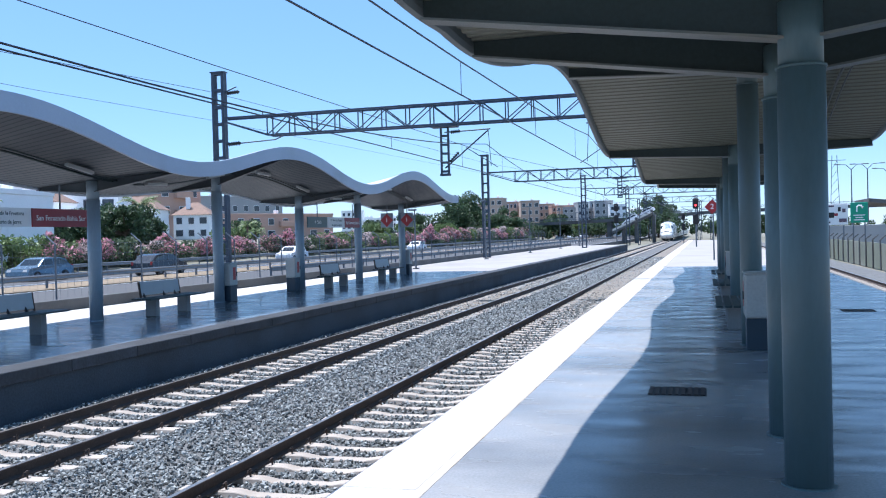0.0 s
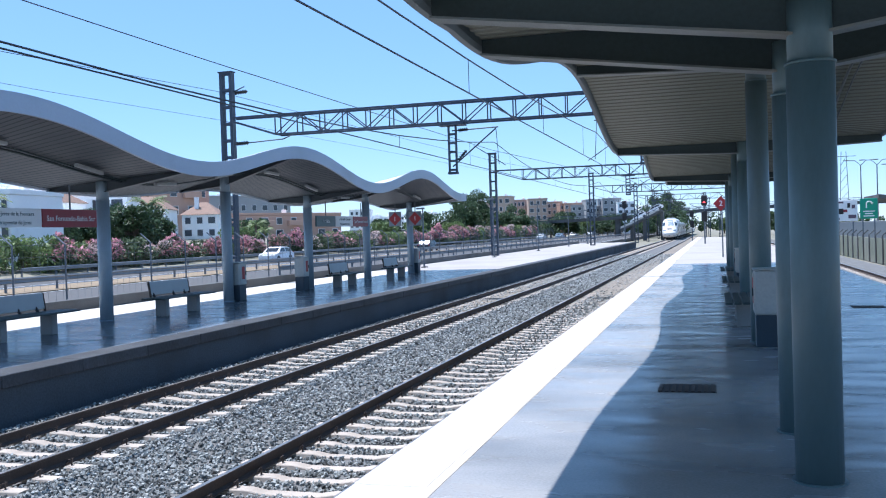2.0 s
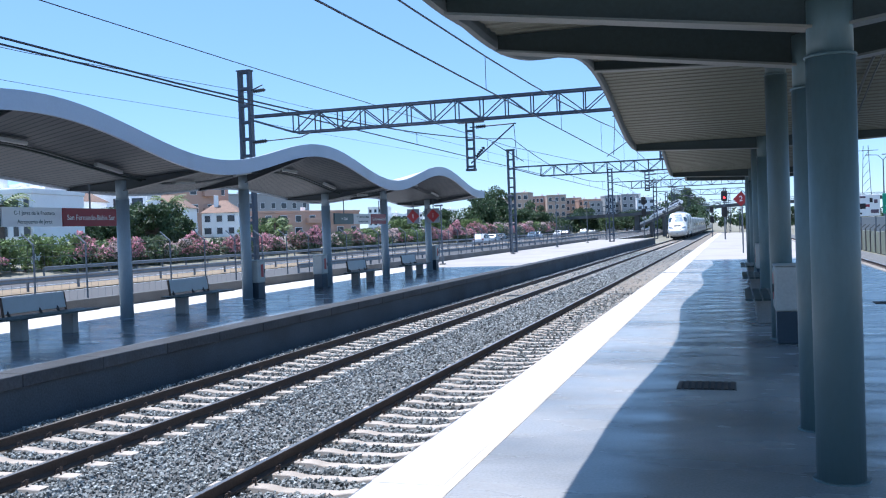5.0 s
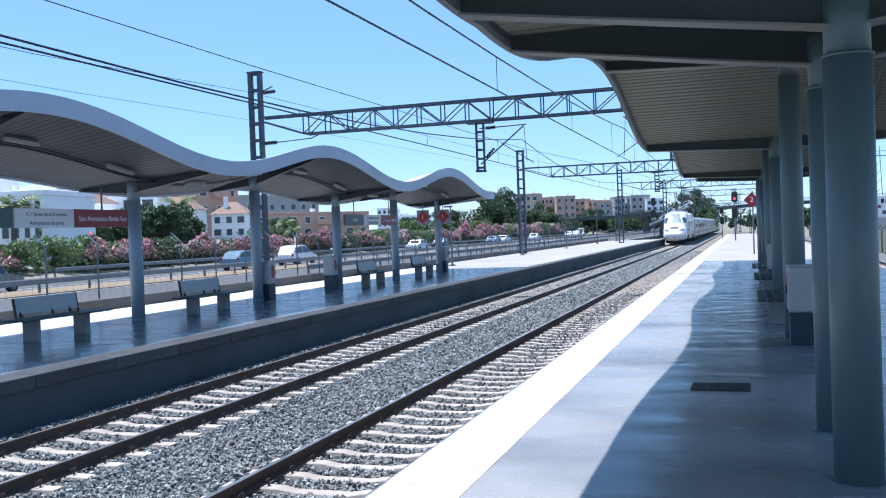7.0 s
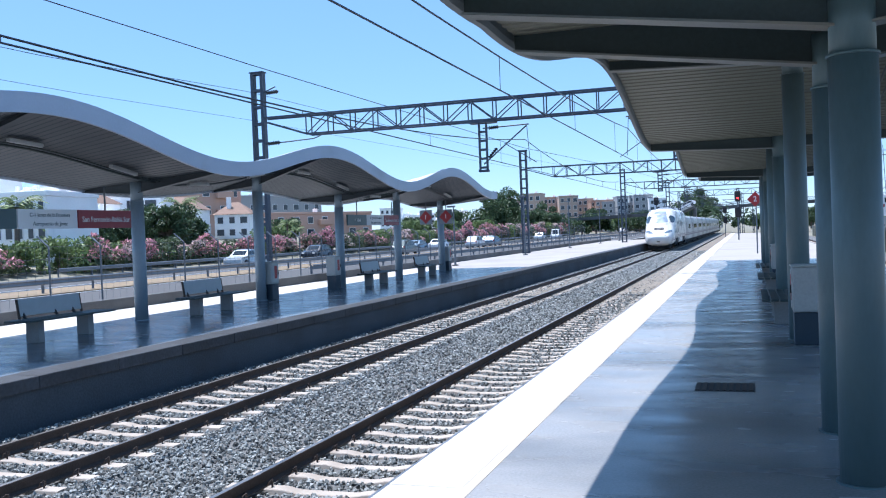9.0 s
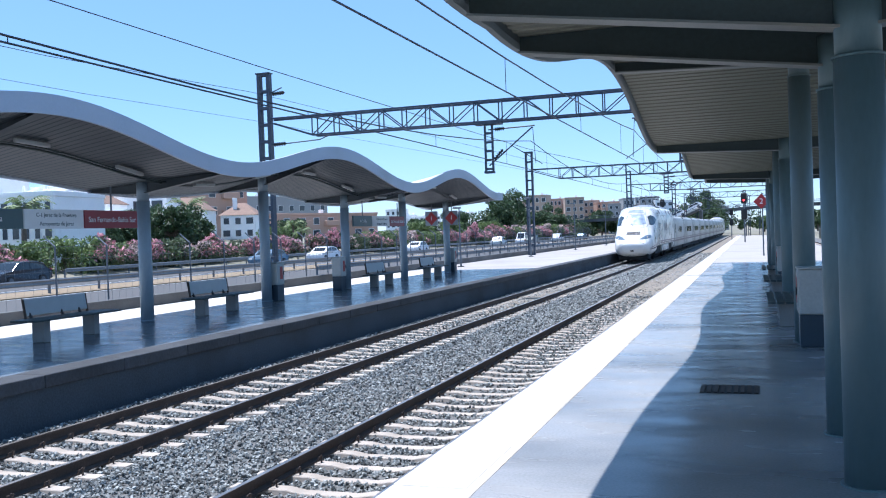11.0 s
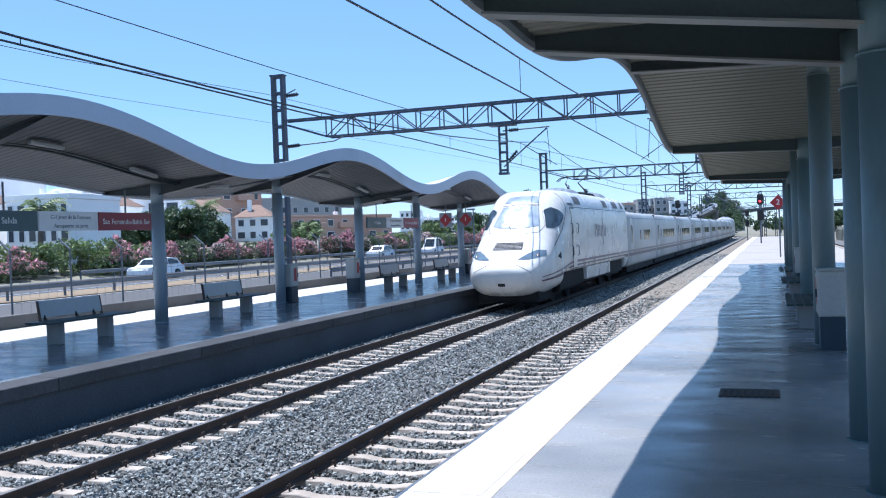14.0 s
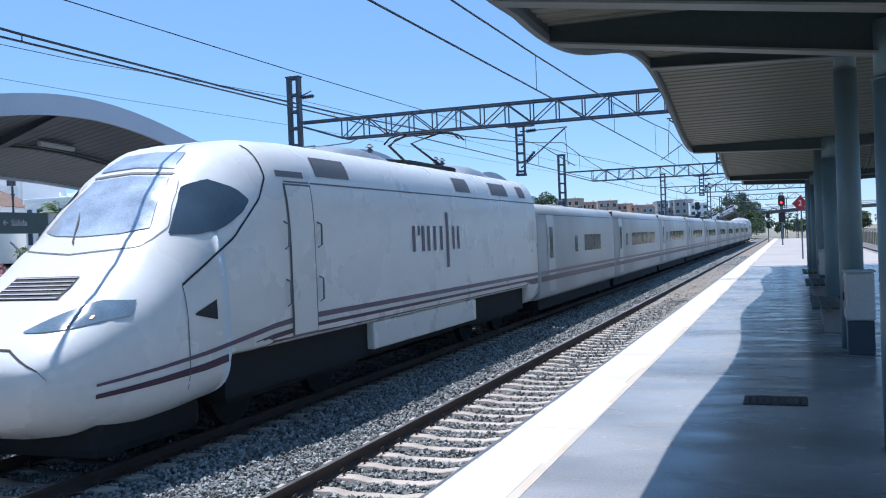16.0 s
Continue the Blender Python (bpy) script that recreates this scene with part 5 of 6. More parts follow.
def tree_variant(seed, h, r, material, flat=0.75, trunk=0.3):
    rng = np.random.RandomState(seed)
    g = empty("tree", "dense dark green broadleaf tree" if flat < 1 else "tall dark green tree", "tree", "background trees")
    bm = bmesh.new()
    bar(bm, (0, 0, -0.5), (0.1, 0, h * 0.45), trunk, 8, trunk * 0.7)
    cs, rs = [], []
    for k in range(24):
        a = rng.uniform(0, 6.28)
        d = r * math.sqrt(rng.uniform(0.02, 0.75))
        z = h - r * flat * 1.1 + r * flat * rng.uniform(-0.75, 0.75) * (1 - 0.4 * d / r)
        c = (d * math.cos(a), d * math.sin(a), z)
        bar(bm, (0.08, 0, h * rng.uniform(0.3, 0.45)), c, trunk * 0.35, 5, 0.03)
        cs.append(c)
        q = r * rng.uniform(0.28, 0.46)
        rs.append((q, q, q * 0.8))
    part("trunk", bm, M_BARK, g, "grey-brown trunk and limbs")
    p = clump_points(rng, cs, rs, 260)
    o = new("crown", leaf_mesh("crown", p, 0.055 * r + 0.08, material, seed))
    o.parent = g
    return g


def palm_variant(seed, h):
    rng = random.Random(seed)
    g = empty("palm_tree", "date palm with arching green fronds", "palm tree", "palm trees")
    bm = bmesh.new()
    bar(bm, (0, 0, -0.5), (0.1, 0, h), 0.28, 8, 0.2)
    part("trunk", bm, M_BARK, g)
    v, f = [], []
    for k in range(34):
        a = rng.uniform(0, 6.28)
        up = rng.uniform(-0.3, 1.2)
        L = rng.uniform(1.8, 2.6)
        dx, dy = math.cos(a), math.sin(a)
        for i in range(9):
            s = i / 9
            x, y, z = dx * L * s, dy * L * s, h + up * L * s - L * 0.75 * s * s
            for sd in (-1, 1):
                w = 0.42 * (1 - 0.6 * s)
                b = len(v)
                v += [(x + 0.1, y, z), (x + dx * 0.3, y + dy * 0.3, z), (x + dx * 0.5 - dy * w * sd, y + dy * 0.5 + dx * w * sd, z - 0.2)]
                f.append((b, b + 1, b + 2))
    mesh_from("crown", v, f, M_LEAF2, g, "arching fronds")
    return g


def woods():
    T = [tree_variant(11, 7.2, 3.2, M_LEAF, 1.0), tree_variant(12, 8.6, 3.6, M_LEAF, 1.05), tree_variant(13, 5.6, 3.0, M_LEAF2, 0.9), tree_variant(14, 13.0, 4.4, M_LEAF, 1.35)]
    # kind, x, y, base, size
    spots = [(0, -66, 80, 0.3, 0.75), (1, -63, 89, 0.3, 0.86), (1, -65, 84, 0.3, 0.78), (0, -64, 94, 0.3, 0.8), (2, -66, 97, 0.6, 0.7), (2, -63, 112, 0.3, 0.8), (1, -70, 130, 1, 0.6), (2, -64, 172, 0.4, 0.95),
             (0, -66, 180, 0.5, 0.85), (2, -66, 200, 0.5, 1.0), (1, -70, 214, 1, 0.9), (2, -66, 232, 0.5, 1.0), (3, -72, 262, 1, 1.1), (3, -70, 275, 1, 1.25), (3, -76, 290, 1, 1.2), (1, -62, 268, 0, 1.1),
             (0, -60, 285, 0, 1.2), (2, -52, 300, 0, 1.1), (3, -66, 305, 0, 1.0), (1, -52, 330, 0, 1.2), (2, -46, 345, 0, 1.3), (0, -40, 360, 0, 1.2), (1, -34, 330, 0, 1.0), (0, -28, 340, 0, 1.0),
             (3, -17.5, 300, 0, 1.05), (3, -15.0, 310, 0, 1.2), (3, -12.0, 304, 0, 0.85), (1, -14, 320, 0, 0.9), (2, 3, 290, 0, 0.9), (1, 8, 300, 0, 0.8), (0, -20, 280, 0, 0.7), (0, 20, 190, 0, 0.8), (2, 26, 200, 0, 0.7), (0, 16, 260, 0, 0.9)]
    used = {}
    rng = random.Random(3)
    for i, x, y, z, s in spots:
        m = pose(x, y, z, 0, 0, rng.uniform(0, 360))
        if i in used:
            o = copy_thing(T[i], m)
        else:
            o, used[i] = T[i], 1
            o.matrix_basis = m
        o.scale = (s, s, s)
    P = palm_variant(5, 5.0)
    P.matrix_basis = pose(-66, 96, 1.8)
    for x, y, z, s in ((-60, 63.0, 0.8, 1.0), (-66, 123, 0.6, 0.75), (-62, 118, 0.3, 0.6)):
        copy_thing(P, pose(x, y, z, 0, 0, 60 * s)).scale = (s, s, s)


woods()


def treeline(name, label, rows, size, seed, material):
    """Distant woods that nobody could count."""
    rng = np.random.RandomState(seed)
    cs, rs = [], []
    for x0, y0, x1, y1, h, n in rows:
        for k in range(n):
            s = rng.rand()
            hh = h * rng.uniform(0.55, 1.1)
            cs.append((x0 + (x1 - x0) * s + rng.normal() * 1.5, y0 + (y1 - y0) * s + rng.normal() * 3, hh * rng.uniform(0.3, 0.72)))
            r = hh * rng.uniform(0.22, 0.42)
            rs.append((r, r, r * 0.85))
    o = new(name, leaf_mesh(name, clump_points(rng, cs, rs, 150), size, material, seed))
    return tagged(o, label, "woods", kind="stuff")


treeline("far_woods", "dark green woods along the railway in the distance", [(-82, 250, -58, 285, 9.5, 46), (-60, 290, -24, 330, 7.0, 50), (-26, 275, -12, 290, 5.0, 16), (-8, 268, 14, 285, 7.0, 22), (14, 262, 60, 290, 6.0, 34), (-19, 292, -11, 300, 13.5, 14)], 0.42, 31, M_LEAF)
treeline("roadside_scrub", "olive green scrub on the road bank", [(-58, 120, -57, 300, 3.2, 80), (-60, 52, -59, 78, 3.0, 24)], 0.28, 32, M_LEAF2)


# ---- buildings ----
def building(x, y, w, d, h, z, wall, name, label, roof="flat", cols=4, rows=3, turn=0.0, balconies=False):
    """A block whose long front looks to local +x: walls with framed windows let into the face, roof, parapet and chimney."""
    g = empty(name, label, "building", "houses beyond the road")
    part("wall", bevbox(-d, 0, -w / 2, w / 2, 0, h, 0.05, 1), wall, g, "rendered walls")
    if roof == "flat":
        for a in ((-d - 0.1, 0.1, -w / 2 - 0.1, -w / 2 + 0.15), (-d - 0.1, 0.1, w / 2 - 0.15, w / 2 + 0.1), (-0.15, 0.12, -w / 2, w / 2)):
            part("parapet", bevbox(a[0], a[1], a[2], a[3], h, h + 0.5, 0.03, 1), wall, g)
        part("chimney", bevbox(-d * 0.6, -d * 0.6 + 0.8, w * 0.1, w * 0.1 + 0.8, h, h + 1.4, 0.03, 1), M_WHITE, g)
    else:
        bm = bmesh.new()
        o = 0.35
        pts = [(-d - o, -w / 2 - o, h), (o, -w / 2 - o, h), (o, w / 2 + o, h), (-d - o, w / 2 + o, h), (-d / 2, -w / 2 + d * 0.3, h + d * 0.28), (-d / 2, w / 2 - d * 0.3, h + d * 0.28)]
        v = [bm.verts.new(q) for q in pts]
        for f in ((1, 2, 5, 4), (3, 0, 4, 5), (0, 1, 4), (2, 3, 5), (0, 3, 2, 1)):
            bm.faces.new([v[i] for i in f])
        part("roof", bm, M_TILE, g, "hipped terracotta tile roof")
        part("chimney", bevbox(-d * 0.3, -d * 0.3 + 0.7, -w * 0.2, -w * 0.2 + 0.7, h, h + d * 0.28 + 0.8, 0.03, 1), M_WHITE, g)
    fw = w / cols
    fh = h / rows
    for r in range(rows):
        for c in range(cols):
            yc = -w / 2 + fw * (c + 0.5)
            zc = fh * (r + 0.52)
            ww, wh = min(1.3, fw * 0.45), min(1.5, fh * 0.5)
            if (r + c) % 3 == 0:
                ww *= 1.3
            win = part("window", bevbox(0.0, 0.06, yc - ww / 2 - 0.1, yc + ww / 2 + 0.1, zc - wh / 2 - 0.1, zc + wh / 2 + 0.1, 0.02, 1), M_SIGNW, g, "white framed window")
            part("pane", box(bmesh.new(), 0.06, 0.075, yc - ww / 2, yc + ww / 2, zc - wh / 2, zc + wh / 2), M_PANE, win)
            if balconies and r > 0 and c % 2 == 0:
                part("balcony", bevbox(0, 1.1, yc - fw * 0.48, yc + fw * 0.48, zc - wh / 2 - 0.4, zc + 0.1, 0.04, 1), wall, g)
    g.matrix_basis = pose(x, y, z, 0, 0, turn)
    return g


def town():
    W, H = "white_house", "white rendered terrace house with small dark windows"
    rng = random.Random(77)
    for row, (x0, z0, h0, h1) in enumerate(((-70, 1.4, 2.6, 4.2), (-78, 2.4, 4.6, 6.2), (-90, 3.2, 6.4, 8.6))):
        y = 62.0 + 6 * row
        while y < 122 + 8 * row:
            w = rng.uniform(4.5, 7.5)
            building(x0 - rng.uniform(0, 4) - 0.25 * (y - 62), y, w, 7, rng.uniform(h0, h1), z0, M_WHITE, W, H if rng.random() < 0.6 else "white rendered house with a terracotta roof", rng.choice(("flat", "flat", "flat", "flat", "hip")), rng.choice((2, 3, 4)), 1 if row == 0 else 2 if row == 1 else 3, -80 + rng.uniform(-14, 14), rng.random() < 0.3)
            y += w * rng.uniform(0.8, 1.3)
    for x, y, w, h, z, t in ((-88, 126, 8, 5.0, 2.5, -70), (-84, 137, 6, 4.2, 2.5, -70), (-90, 118, 9, 6.8, 3, -70)):
        building(x, y, w, 8, h, z, M_WHITE, "white_house", "small white house with a terracotta roof and chimneys", "hip", 3, 2, t)
    building(-64.0, 67, 6.9, 8, 6.7, 0.2, M_WHITE, "white_house", "large white rendered house with rows of dark windows", "flat", 6, 3, -84)
    building(-104, 148, 26, 14, 10.5, 3, M_PINK, "apartment_block", "salmon-pink rendered apartment block", "hip", 7, 3, -30, True)
    building(-112, 170, 20, 12, 11.5, 3, M_PINK, "apartment_block", "salmon-pink rendered apartment block", "hip", 6, 3, -30, True)
    building(-88, 178, 30, 10, 5.2, 2, M_PINK, "low_building", "low salmon rendered building with balconies", "flat", 8, 2, -28, True)
    building(-130, 220, 50, 12, 12, 2, M_GREYB, "long_hall", "long grey building with a glazed upper storey", "flat", 14, 2, -28)
    rng = random.Random(21)
    for k in range(9):
        y = 92 + 11 * k
        building(-0.86 * y - rng.uniform(18, 30), y, rng.uniform(7, 11), 8, rng.uniform(7.5, 11), 3.5, M_WHITE, "white_house", "white rendered hillside house with a terracotta roof", rng.choice(("hip", "flat", "flat")), 3, 3, -80)
    # far town on the rise
    x = -150.0
    tones = (M_OCHRE, M_PINK, M_OCHRE, M_PINK, M_GREYB, M_GREYB, M_WHITE, M_GREYB, M_GREYB)
    k = 0
    while x < -12:
        w = rng.uniform(4, 9)
        h = rng.uniform(12.0, 17.0) if -96 < x < -60 else rng.uniform(10.0, 15.5) if -60 <= x < -36 else rng.uniform(6.5, 13)
        tone = tones[min(max(int((x + 92) / 9), 0), 8)] if x > -92 else M_WHITE
        building(x + w / 2, 350 + rng.uniform(0, 40), w, 9, h, 0, tone, "apartment_block", "distant rendered apartment block with rows of windows", "flat", max(3, int(w / 2)), 5, -80 + rng.uniform(-12, 12))
        x += w * rng.uniform(0.35, 0.6)
        k += 1


town()


def flyover():
    """Concrete road bridge that crosses the line in the distance, with a ramp on the left."""
    g = empty("road_bridge", "distant grey concrete road bridge over the railway", "bridge")
    pts = [(-130, 300, 3.0), (-95, 300, 4.2), (-62, 300, 5.2), (-30, 302, 6.0), (5, 304, 7.9), (60, 306, 8.4), (140, 308, 5.0)]
    for a, b in zip(pts, pts[1:]):
        bm = bmesh.new()
        v = []
        for (x, y, z) in (a, b):
            v.append([bm.verts.new(q) for q in ((x, y - 4, z - 1.0), (x, y + 4, z - 1.0), (x, y + 4, z), (x, y - 4, z))])
        for i in range(4):
            bm.faces.new((v[0][i], v[0][(i + 1) % 4], v[1][(i + 1) % 4], v[1][i]))
        bm.faces.new(v[0][::-1])
        bm.faces.new(v[1])
        bmesh.ops.recalc_face_normals(bm, faces=bm.faces[:])
        part("deck_span", bm, M_CONC, g, "concrete deck span")
        bm = bmesh.new()
        for y in (-3.9, 3.9):
            for zz in (0.5, 1.0):
                bar(bm, (a[0], a[1] + y, a[2] + zz), (b[0], b[1] + y, b[2] + zz), 0.06, 4)
        part("railing", bm, M_STEEL, g)
        if a[0] > -100:
            part("pier", bevbox(a[0] - 0.7, a[0] + 0.7, a[1] - 3, a[1] + 3, -1.2, a[2] - 1, 0.1, 1), M_CONC, g)
    return g


flyover()


def approach_ramp():
    """Concrete ramp that climbs towards the bridge beside the line, on piers, with a parapet."""
    g = empty("bridge_ramp", "pale concrete ramp on piers climbing to the bridge", "ramp")
    pts = [(-22.5, 235, 2.0), (-20.0, 237, 3.1), (-17.0, 239, 4.6), (-12.8, 243, 6.6)]
    for a, b in zip(pts, pts[1:]):
        for nm, dz0, dz1, d0, d1, m in (("deck_span", -0.55, 0.0, -3.0, 3.0, M_CONC), ("parapet", 0.0, 0.55, -3.0, -2.75, M_EDGE)):
            bm = bmesh.new()
            v = [[bm.verts.new(q) for q in ((x, y + d0, z + dz0), (x, y + d1, z + dz0), (x, y + d1, z + dz1), (x, y + d0, z + dz1))] for x, y, z in (a, b)]
            for i in range(4):
                bm.faces.new((v[0][i], v[0][(i + 1) % 4], v[1][(i + 1) % 4], v[1][i]))
            bm.faces.new(v[0][::-1])
            bm.faces.new(v[1])
            bmesh.ops.recalc_face_normals(bm, faces=bm.faces[:])
            part(nm, bm, m, g)
        part("pier", bevbox(b[0] - 0.4, b[0] + 0.4, b[1] - 2, b[1] + 2, -1.2, b[2] - 0.5, 0.05, 1), M_CONC, g)
    return g


approach_ramp()


# ---- side track, far right ----
def right_side():
    g = empty("concrete_fence", "grey-green concrete panel fence with bent-topped posts", "fence", "boundary fences")
    y = 40.0
    k = 0
    while y < 190:
        part("panel", bevbox(12.0, 12.1, y + 0.06, y + 3.0, -1.2, 0.7 + 0.02 * (k % 3), 0.01, 1), mat("mossy concrete panel", (0.17, 0.185, 0.14), 0.9, var=0.2, scale=1, fine=20, dirt=(0.26, 0.25, 0.22), dirt_amount=0.35), g)
        bm = bmesh.new()
        bar(bm, (11.95, y, -1.2), (11.95, y, 0.95), 0.06, 5)
        bar(bm, (11.95, y, 0.95), (12.35, y, 1.3), 0.05, 5)
        part("post", bm, M_CONC, g)
        y += 3.06
        k += 1
    s = empty("road_sign", "green direction sign with a white turning arrow", "road sign")
    part("panel", bevbox(15.6, 17.4, 110, 110.1, 2.3, 4.55, 0.05), M_GREEN, s, "green panel")
    bm = bmesh.new()
    poly(bm, [(16.25, 109.96, 3.5), (16.25, 109.96, 4.05), (16.4, 109.96, 4.2), (16.7, 109.96, 4.2), (16.8, 109.96, 4.05)], 0.07, 6)
    bar(bm, (16.8, 109.96, 4.08), (16.8, 109.96, 3.85), 0.16, 6, 0.01)
    part("arrow", bm, M_SIGNW, s, "white turning arrow")
    for k, w in enumerate((0.55, 0.4, 0.6)):
        part("marking", box(bmesh.new(), 16.5 - w, 16.5 + w, 109.97, 109.99, 2.55 + 0.26 * k, 2.66 + 0.26 * k), M_SIGNW, s)
    for x in (15.9, 17.1):
        bm = bmesh.new()
        bar(bm, (x, 110.2, -1.2), (x, 110.2, 4.3), 0.08, 6)
        part("post", bm, M_STEEL, s)
    b = empty("billboard", "white billboard with dark and red shapes", "billboard")
    part("panel", bevbox(13.0, 15.35, 110, 110.1, 2.1, 4.45, 0.04), M_SIGNW, b, "white panel")
    for x0, x1, z0, z1, m in ((13.2, 13.9, 2.9, 3.5, M_BLACK), (13.9, 14.3, 3.1, 3.4, M_RED), (14.3, 14.6, 3.6, 4.1, M_BLACK), (14.75, 15.1, 3.5, 3.9, M_GREYST), (14.4, 15.2, 2.4, 2.8, M_GREYST), (13.2, 13.5, 2.3, 2.5, M_BLACK), (13.3, 13.9, 4.1, 4.3, M_GREYST)):
        part("shape", bevbox(x0, x1, 109.97, 109.99, z0, z1, 0.004, 1), m, b)
    for x in (13.4, 14.9):
        bm = bmesh.new()
        bar(bm, (x, 110.2, -1.2), (x, 110.2, 4.3), 0.08, 6)
        part("post", bm, M_STEEL, b)
    part("wall", bevbox(17.0, 60.0, 158, 162, -1.2, 2.0, 0.05), M_GREYB, empty("warehouse", "low grey warehouse wall with a pale sloping roof", "building"), "grey wall")
    bm = bmesh.new()
    v = [bm.verts.new(q) for q in ((25, 157, 6.2), (60, 157, 2.0), (60, 172, 2.0), (25, 172, 6.2), (25, 157, 5.6), (60, 157, 1.4), (60, 172, 1.4), (25, 172, 5.6))]
    for f in ((0, 1, 2, 3), (4, 7, 6, 5), (0, 4, 5, 1), (1, 5, 6, 2), (2, 6, 7, 3), (3, 7, 4, 0)):
        bm.faces.new([v[i] for i in f])
    part("ramp_deck", bm, M_CONC, empty("road_ramp", "pale concrete road ramp beyond the side track", "ramp"), "pale concrete deck")
    for x, y in ((22.9, 160), (25.3, 160), (31, 175)):
        g = empty("street_lamp", "tall grey street lamp with a curved double arm", "street lamp", "street lamps")
        bm = bmesh.new()
        bar(bm, (x, y, -1.2), (x, y, 11), 0.13, 6, 0.08)
        part("pole", bm, M_STEEL, g)
        for s in (-1, 1):
            part("arm", poly(bmesh.new(), [(x, y, 11), (x + s * 0.8, y, 11.8), (x + s * 2.2, y, 11.9)], 0.06, 5), M_STEEL, g)
            part("lamp_head", bevbox(x + s * 2.2 - 0.4, x + s * 2.2 + 0.4, y - 0.15, y + 0.15, 11.8, 11.95, 0.04, 1), M_STEEL, g)
    g = empty("pylon", "thin lattice power pylon in the distance", "pylon")
    bm = bmesh.new()
    for dx in (-0.9, 0.9):
        bar(bm, (20.4 + dx, 160, -1.2), (20.4 + dx * 0.4, 160, 13.4), 0.06, 4)
    for k in range(9):
        bar(bm, (19.6 + 0.05 * k, 160, 1.4 * k), (21.2 - 0.06 * k, 160, 1.4 * k + 1.2), 0.04, 4)
    bar(bm, (18.6, 160, 12.6), (22.2, 160, 12.6), 0.06, 4)
    part("frame", bm, M_STEEL, g)


right_side()


# ---- cars on the road (true metres) ----
def car(paint, label, tall=1.45, length=4.2, turn=False):
    g = empty("car", label, "car", "cars on the road")
    L, h = length, tall
    prof = [(0.0, 0.35), (0.02, 0.62), (0.12, 0.78), (0.95, 0.92), (1.55, h * 0.95), (2.1, h), (3.0, h * 0.99), (3.6, h * 0.93), (4.0, 0.98), (4.18, 0.85), (4.2, 0.4), (3.9, 0.25), (0.3, 0.25)]
    prof = [(a * L / 4.2, z) for a, z in prof]
    bm = bmesh.new()
    rows = []
    for x, s in ((-0.86, 0.93), (-0.8, 1.0), (0.8, 1.0), (0.86, 0.93)):
        row = []
        for yy, z in prof:
            inn = 1.0 if z < 0.95 else 0.82
            row.append(bm.verts.new((x * inn, L / 2 + (yy - L / 2) * (0.985 if s < 1 else 1), 0.25 + (z - 0.25) * (0.985 if s < 1 else 1))))
        rows.append(row)
    n = len(prof)
    for a, b in zip(rows, rows[1:]):
        for i in range(n):
            bm.faces.new((a[i], a[(i + 1) % n], b[(i + 1) % n], b[i]))
    bm.faces.new(rows[0])
    bm.faces.new(rows[-1][::-1])
    bmesh.ops.recalc_face_normals(bm, faces=bm.faces[:])
    skin = Skin(bm)
    body = part("body", bm, paint, g, "painted body")
    q = L / 4.2
    for sd in (1, -1):
        skin.sheet("side_window", [(1.35 * q, h * 0.80), (1.7 * q, h * 0.92), (2.35 * q, h * 0.93)], [(1.2 * q, 0.99), (1.7 * q, 0.98), (2.35 * q, 0.98)], "x", M_GLASS, body, "dark side window", 4, 2, 0.012, sd)
        skin.sheet("side_window", [(2.45 * q, h * 0.93), (3.0 * q, h * 0.92), (3.55 * q, h * 0.84)], [(2.45 * q, 0.98), (3.0 * q, 0.98), (3.7 * q, 1.0)], "x", M_GLASS, body, "dark side window", 4, 2, 0.012, sd)
        for y in (0.8 * q, 3.35 * q):
            bm = bmesh.new()
            bar(bm, (0.66 * sd, y, 0.31), (0.89 * sd, y, 0.31), 0.31, 18)
            w = part("wheel", bm, M_BLACK, g, "black tyre")
            bm = bmesh.new()
            bar(bm, (0.88 * sd, y, 0.31), (0.9 * sd, y, 0.31), 0.18, 12)
            part("rim", bm, M_STEEL, w, "grey rim")
        skin.sheet("headlight", [(sd * 0.45, 0.74), (sd * 0.74, 0.74)], [(sd * 0.45, 0.6), (sd * 0.74, 0.6)], "y", M_BENCH, body, "clear headlight", 3, 2, 0.01)
    skin.sheet("windscreen", [(-0.58, h * 0.92), (0.58, h * 0.92)], [(-0.62, 0.98), (0.62, 0.98)], "y", M_GLASS, body, "dark windscreen", 5, 3, 0.012)
    bm = bmesh.new()
    for sd in (-1, 1):
        box(bm, sd * 0.72 - 0.08, sd * 0.72 + 0.08, L - 0.06, L + 0.005, 0.72, 0.95)
    part("tail_lights", bm, M_REDB, body, "red tail lights")
    return g


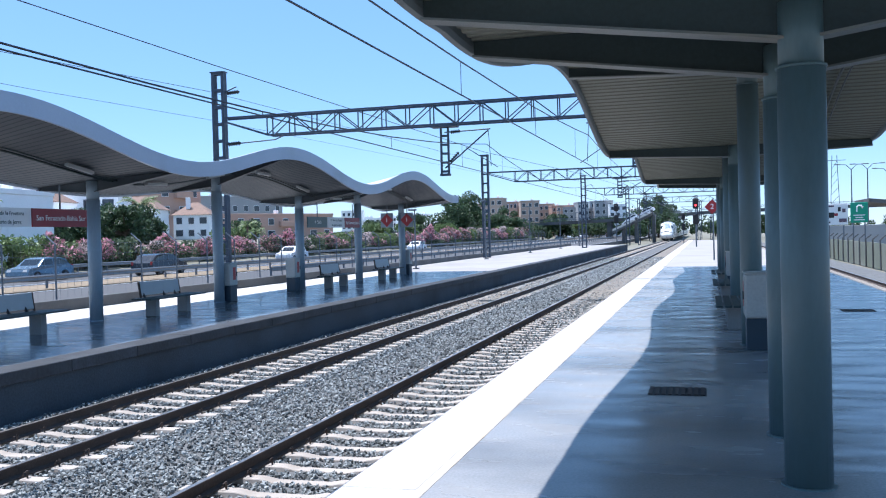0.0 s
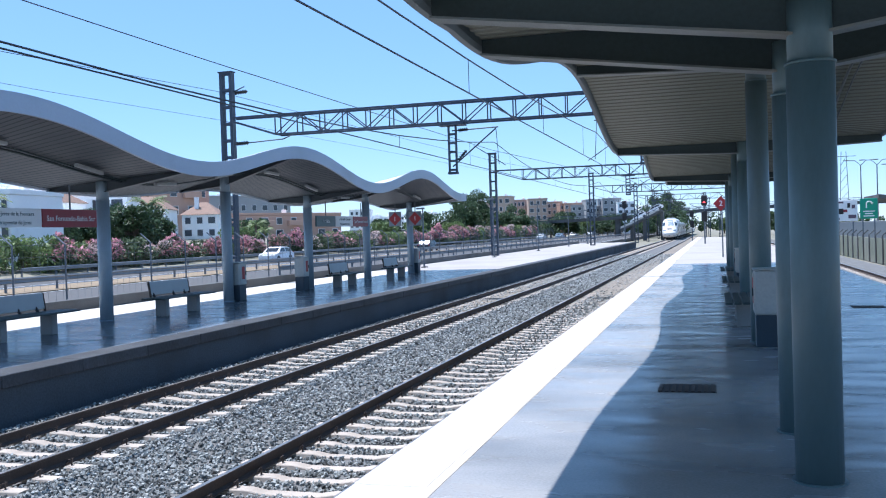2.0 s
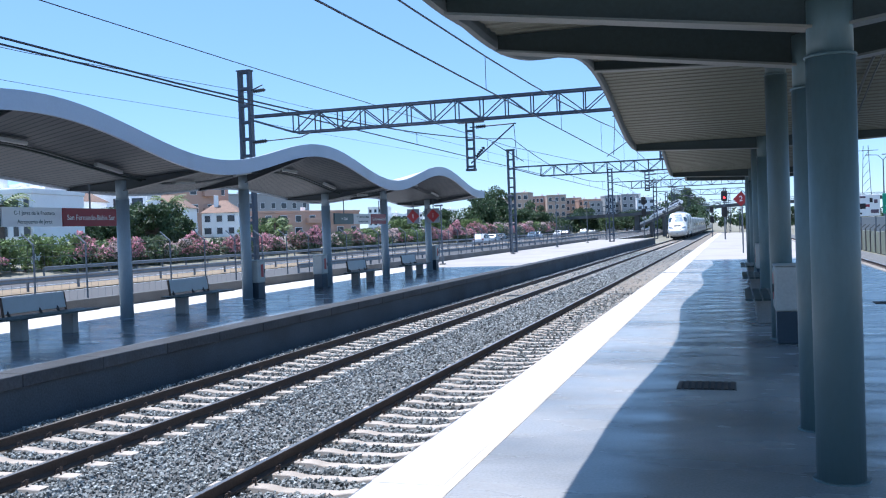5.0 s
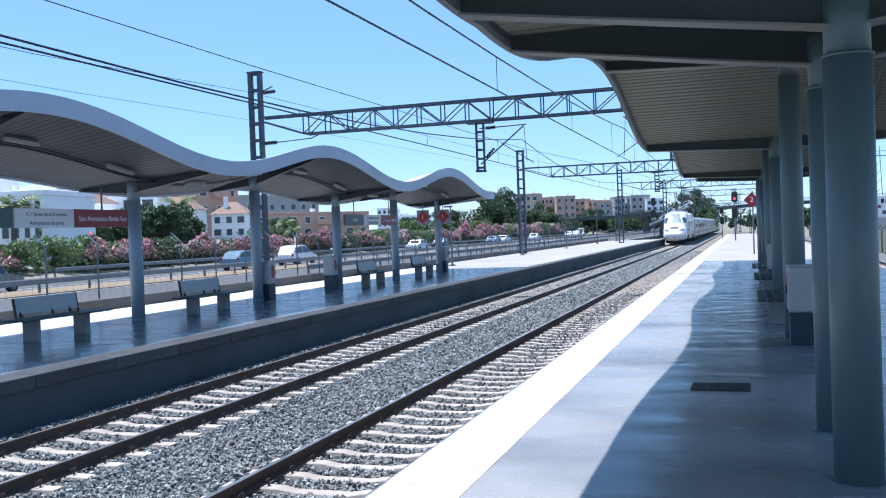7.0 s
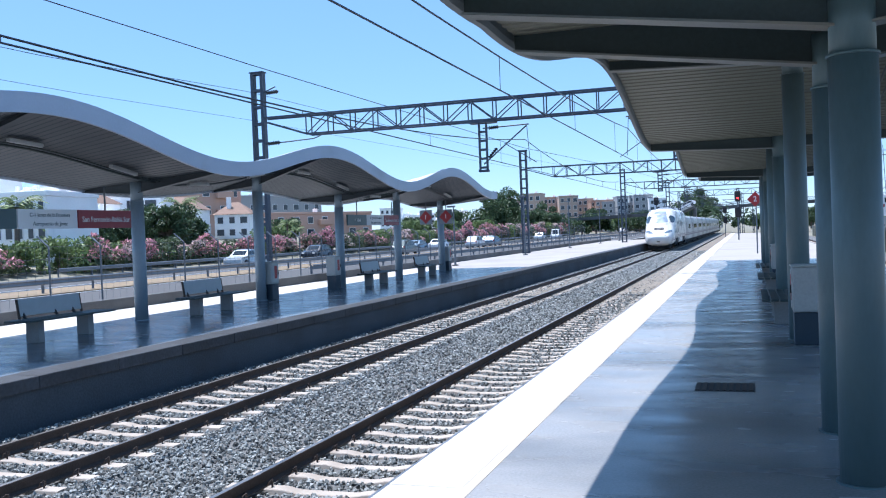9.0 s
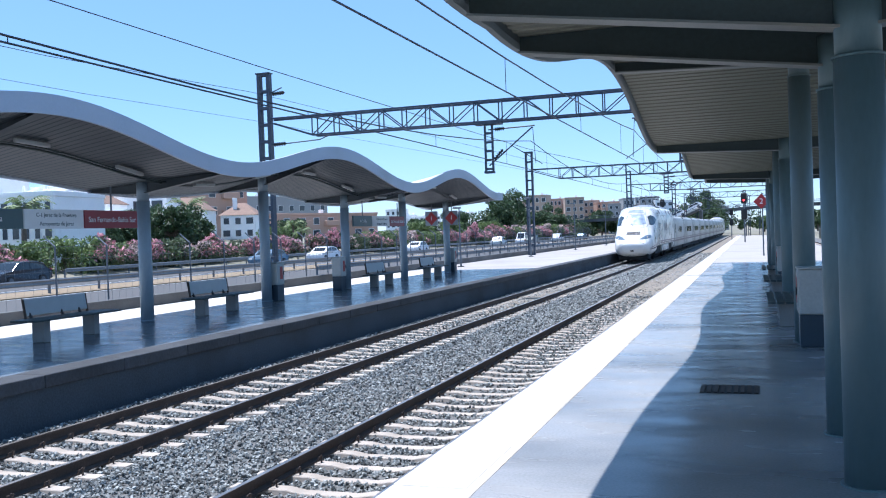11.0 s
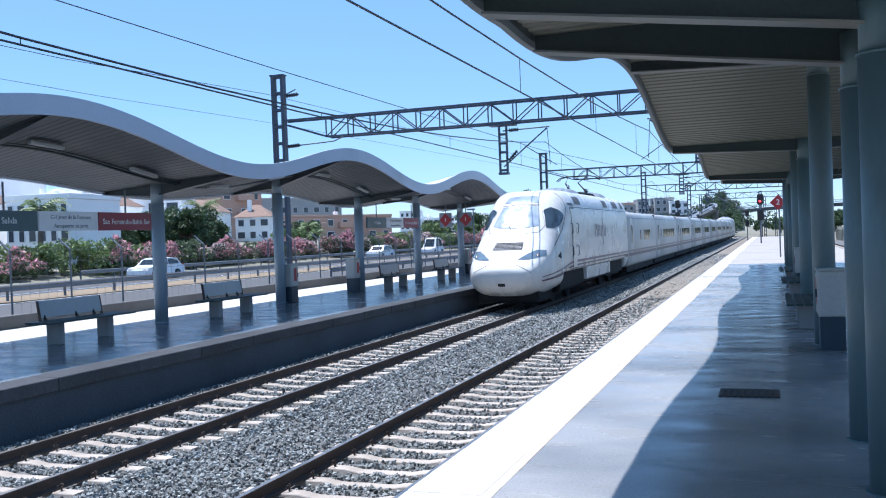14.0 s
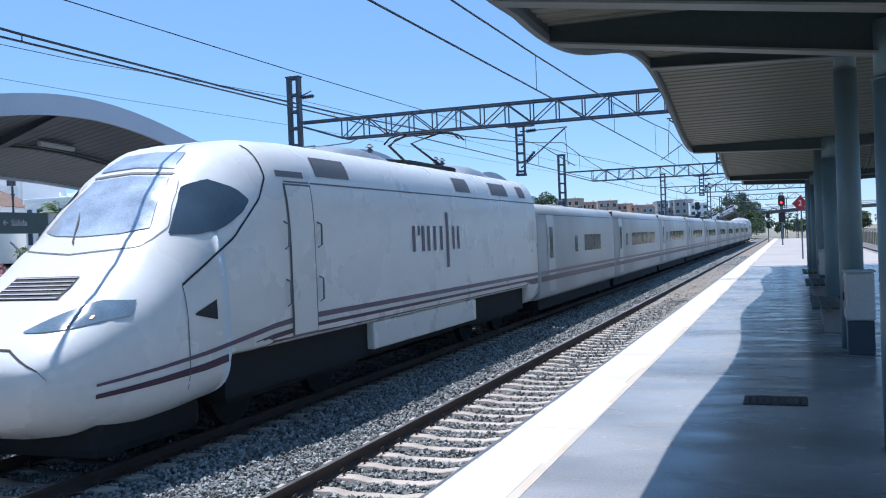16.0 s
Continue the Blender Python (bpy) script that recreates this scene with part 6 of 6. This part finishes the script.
P_WHITE = mat("white car paint", (0.75, 0.75, 0.76), 0.25, var=0.04, bump=0)
P_BLUE = mat("blue-grey car paint", (0.14, 0.2, 0.26), 0.25, metal=0.3, var=0.05, bump=0)
P_GREY = mat("grey-green car paint", (0.16, 0.19, 0.18), 0.3, metal=0.3, var=0.05, bump=0)
P_DARK = mat("dark car paint", (0.03, 0.035, 0.045), 0.25, var=0.05, bump=0)
P_SILVER = mat("silver car paint", (0.5, 0.52, 0.53), 0.3, metal=0.5, var=0.05, bump=0)
CARS = []      # thing, x, passing time at y = 53, speed, heading
for paint, words, tall, t53, x, v in ((P_BLUE, "blue-grey hatchback", 1.45, 0.0, -46.5, -27.0), (P_WHITE, "white estate car", 1.5, 1.5, -46.5, -28.0), (P_WHITE, "white hatchback", 1.45, 3.33, -46.5, -27.0),
                                      (P_SILVER, "silver hatchback", 1.45, 9.9, -46.5, -25.0), (P_DARK, "dark hatchback", 1.45, 10.8, -49.0, -24.0), (P_BLUE, "blue-grey saloon car", 1.42, 12.15, -46.5, -22.5), (P_WHITE, "white saloon car", 1.42, 12.8, -46.5, -21.3), (P_WHITE, "white hatchback", 1.45, 14.27, -46.5, -21.0), (P_SILVER, "silver estate car", 1.5, 16.4, -46.5, -21.0), (P_WHITE, "tall white van", 2.1, 17.3, -46.5, -21.0)):
    CARS.append((car(paint, words + " driving on the carriageway", tall), x, t53, v, 0.0))
for paint, words, tall, t53, x, v in ((P_DARK, "dark estate car", 1.45, -0.35, -41.2, 34.0), (P_WHITE, "white sport utility car", 1.65, 2.65, -41.2, 42.5), (P_WHITE, "white people carrier", 1.62, 6.05, -41.2, 30.0), (P_BLUE, "dark blue saloon car", 1.43, 6.53, -41.2, 40.0), (P_GREY, "grey-green people carrier", 1.62, 7.3, -41.2, 33.5)):
    CARS.append((car(paint, words + " driving away beside the median", tall), x, t53, v, 180.0))
for x, y, z, words in ((-20.2, 236.6, 3.08, "white hatchback"), (-16.4, 239.5, 4.92, "white estate car")):
    parked = car(P_WHITE, words + " on the bridge ramp")
    parked.matrix_basis = pose(x, y, z, 0, -25, 0) @ pose(0, 0, 0, 0, 0, -90)
    METRES.append(parked)


# ---- from plan units to metres ----
def to_metres():
    """The plan is drawn in units of K metres; the train, furniture and cars are built at true size and only move to their places."""
    keep = set()
    for ob in [TRAIN] + METRES + [c[0] for c in CARS]:
        keep.add(ob)
        keep.update(ob.children_recursive)
    done = {o.data for o in keep if o.data}
    for ob in list(scene.objects):
        if ob.type not in {"MESH", "EMPTY"} or (ob in keep and ob.parent):
            continue
        ob.location = ob.location * K
        if ob.type == "MESH" and ob.data not in done:
            ob.data.transform(Matrix.Scale(K, 4))
            done.add(ob.data)


to_metres()
TRAIN_ROWS = [(0.0, 203.0), (2.0, 177.7), (4.0, 152.2), (6.5, 119.8), (7.0, 113.4), (9.0, 88.8), (11.5, 58.3), (12.5, 45.6), (13.0, 39.4), (14.0, 27.9), (14.5, 22.5), (15.0, 17.3), (15.5, 12.3), (16.0, 7.4)]


def motions():
    walk(TRAIN, [(t, pose(TA * K, y, RZ * K)) for t, y in TRAIN_ROWS])
    for ob, x, t53, v, turn in CARS:
        walk(ob, [(t, pose(x * K, (53.0 + v * (t - t53)) * K, -0.42 * K, 0, 0, turn)) for t in (0.0, 8.0, 16.0)])


motions()
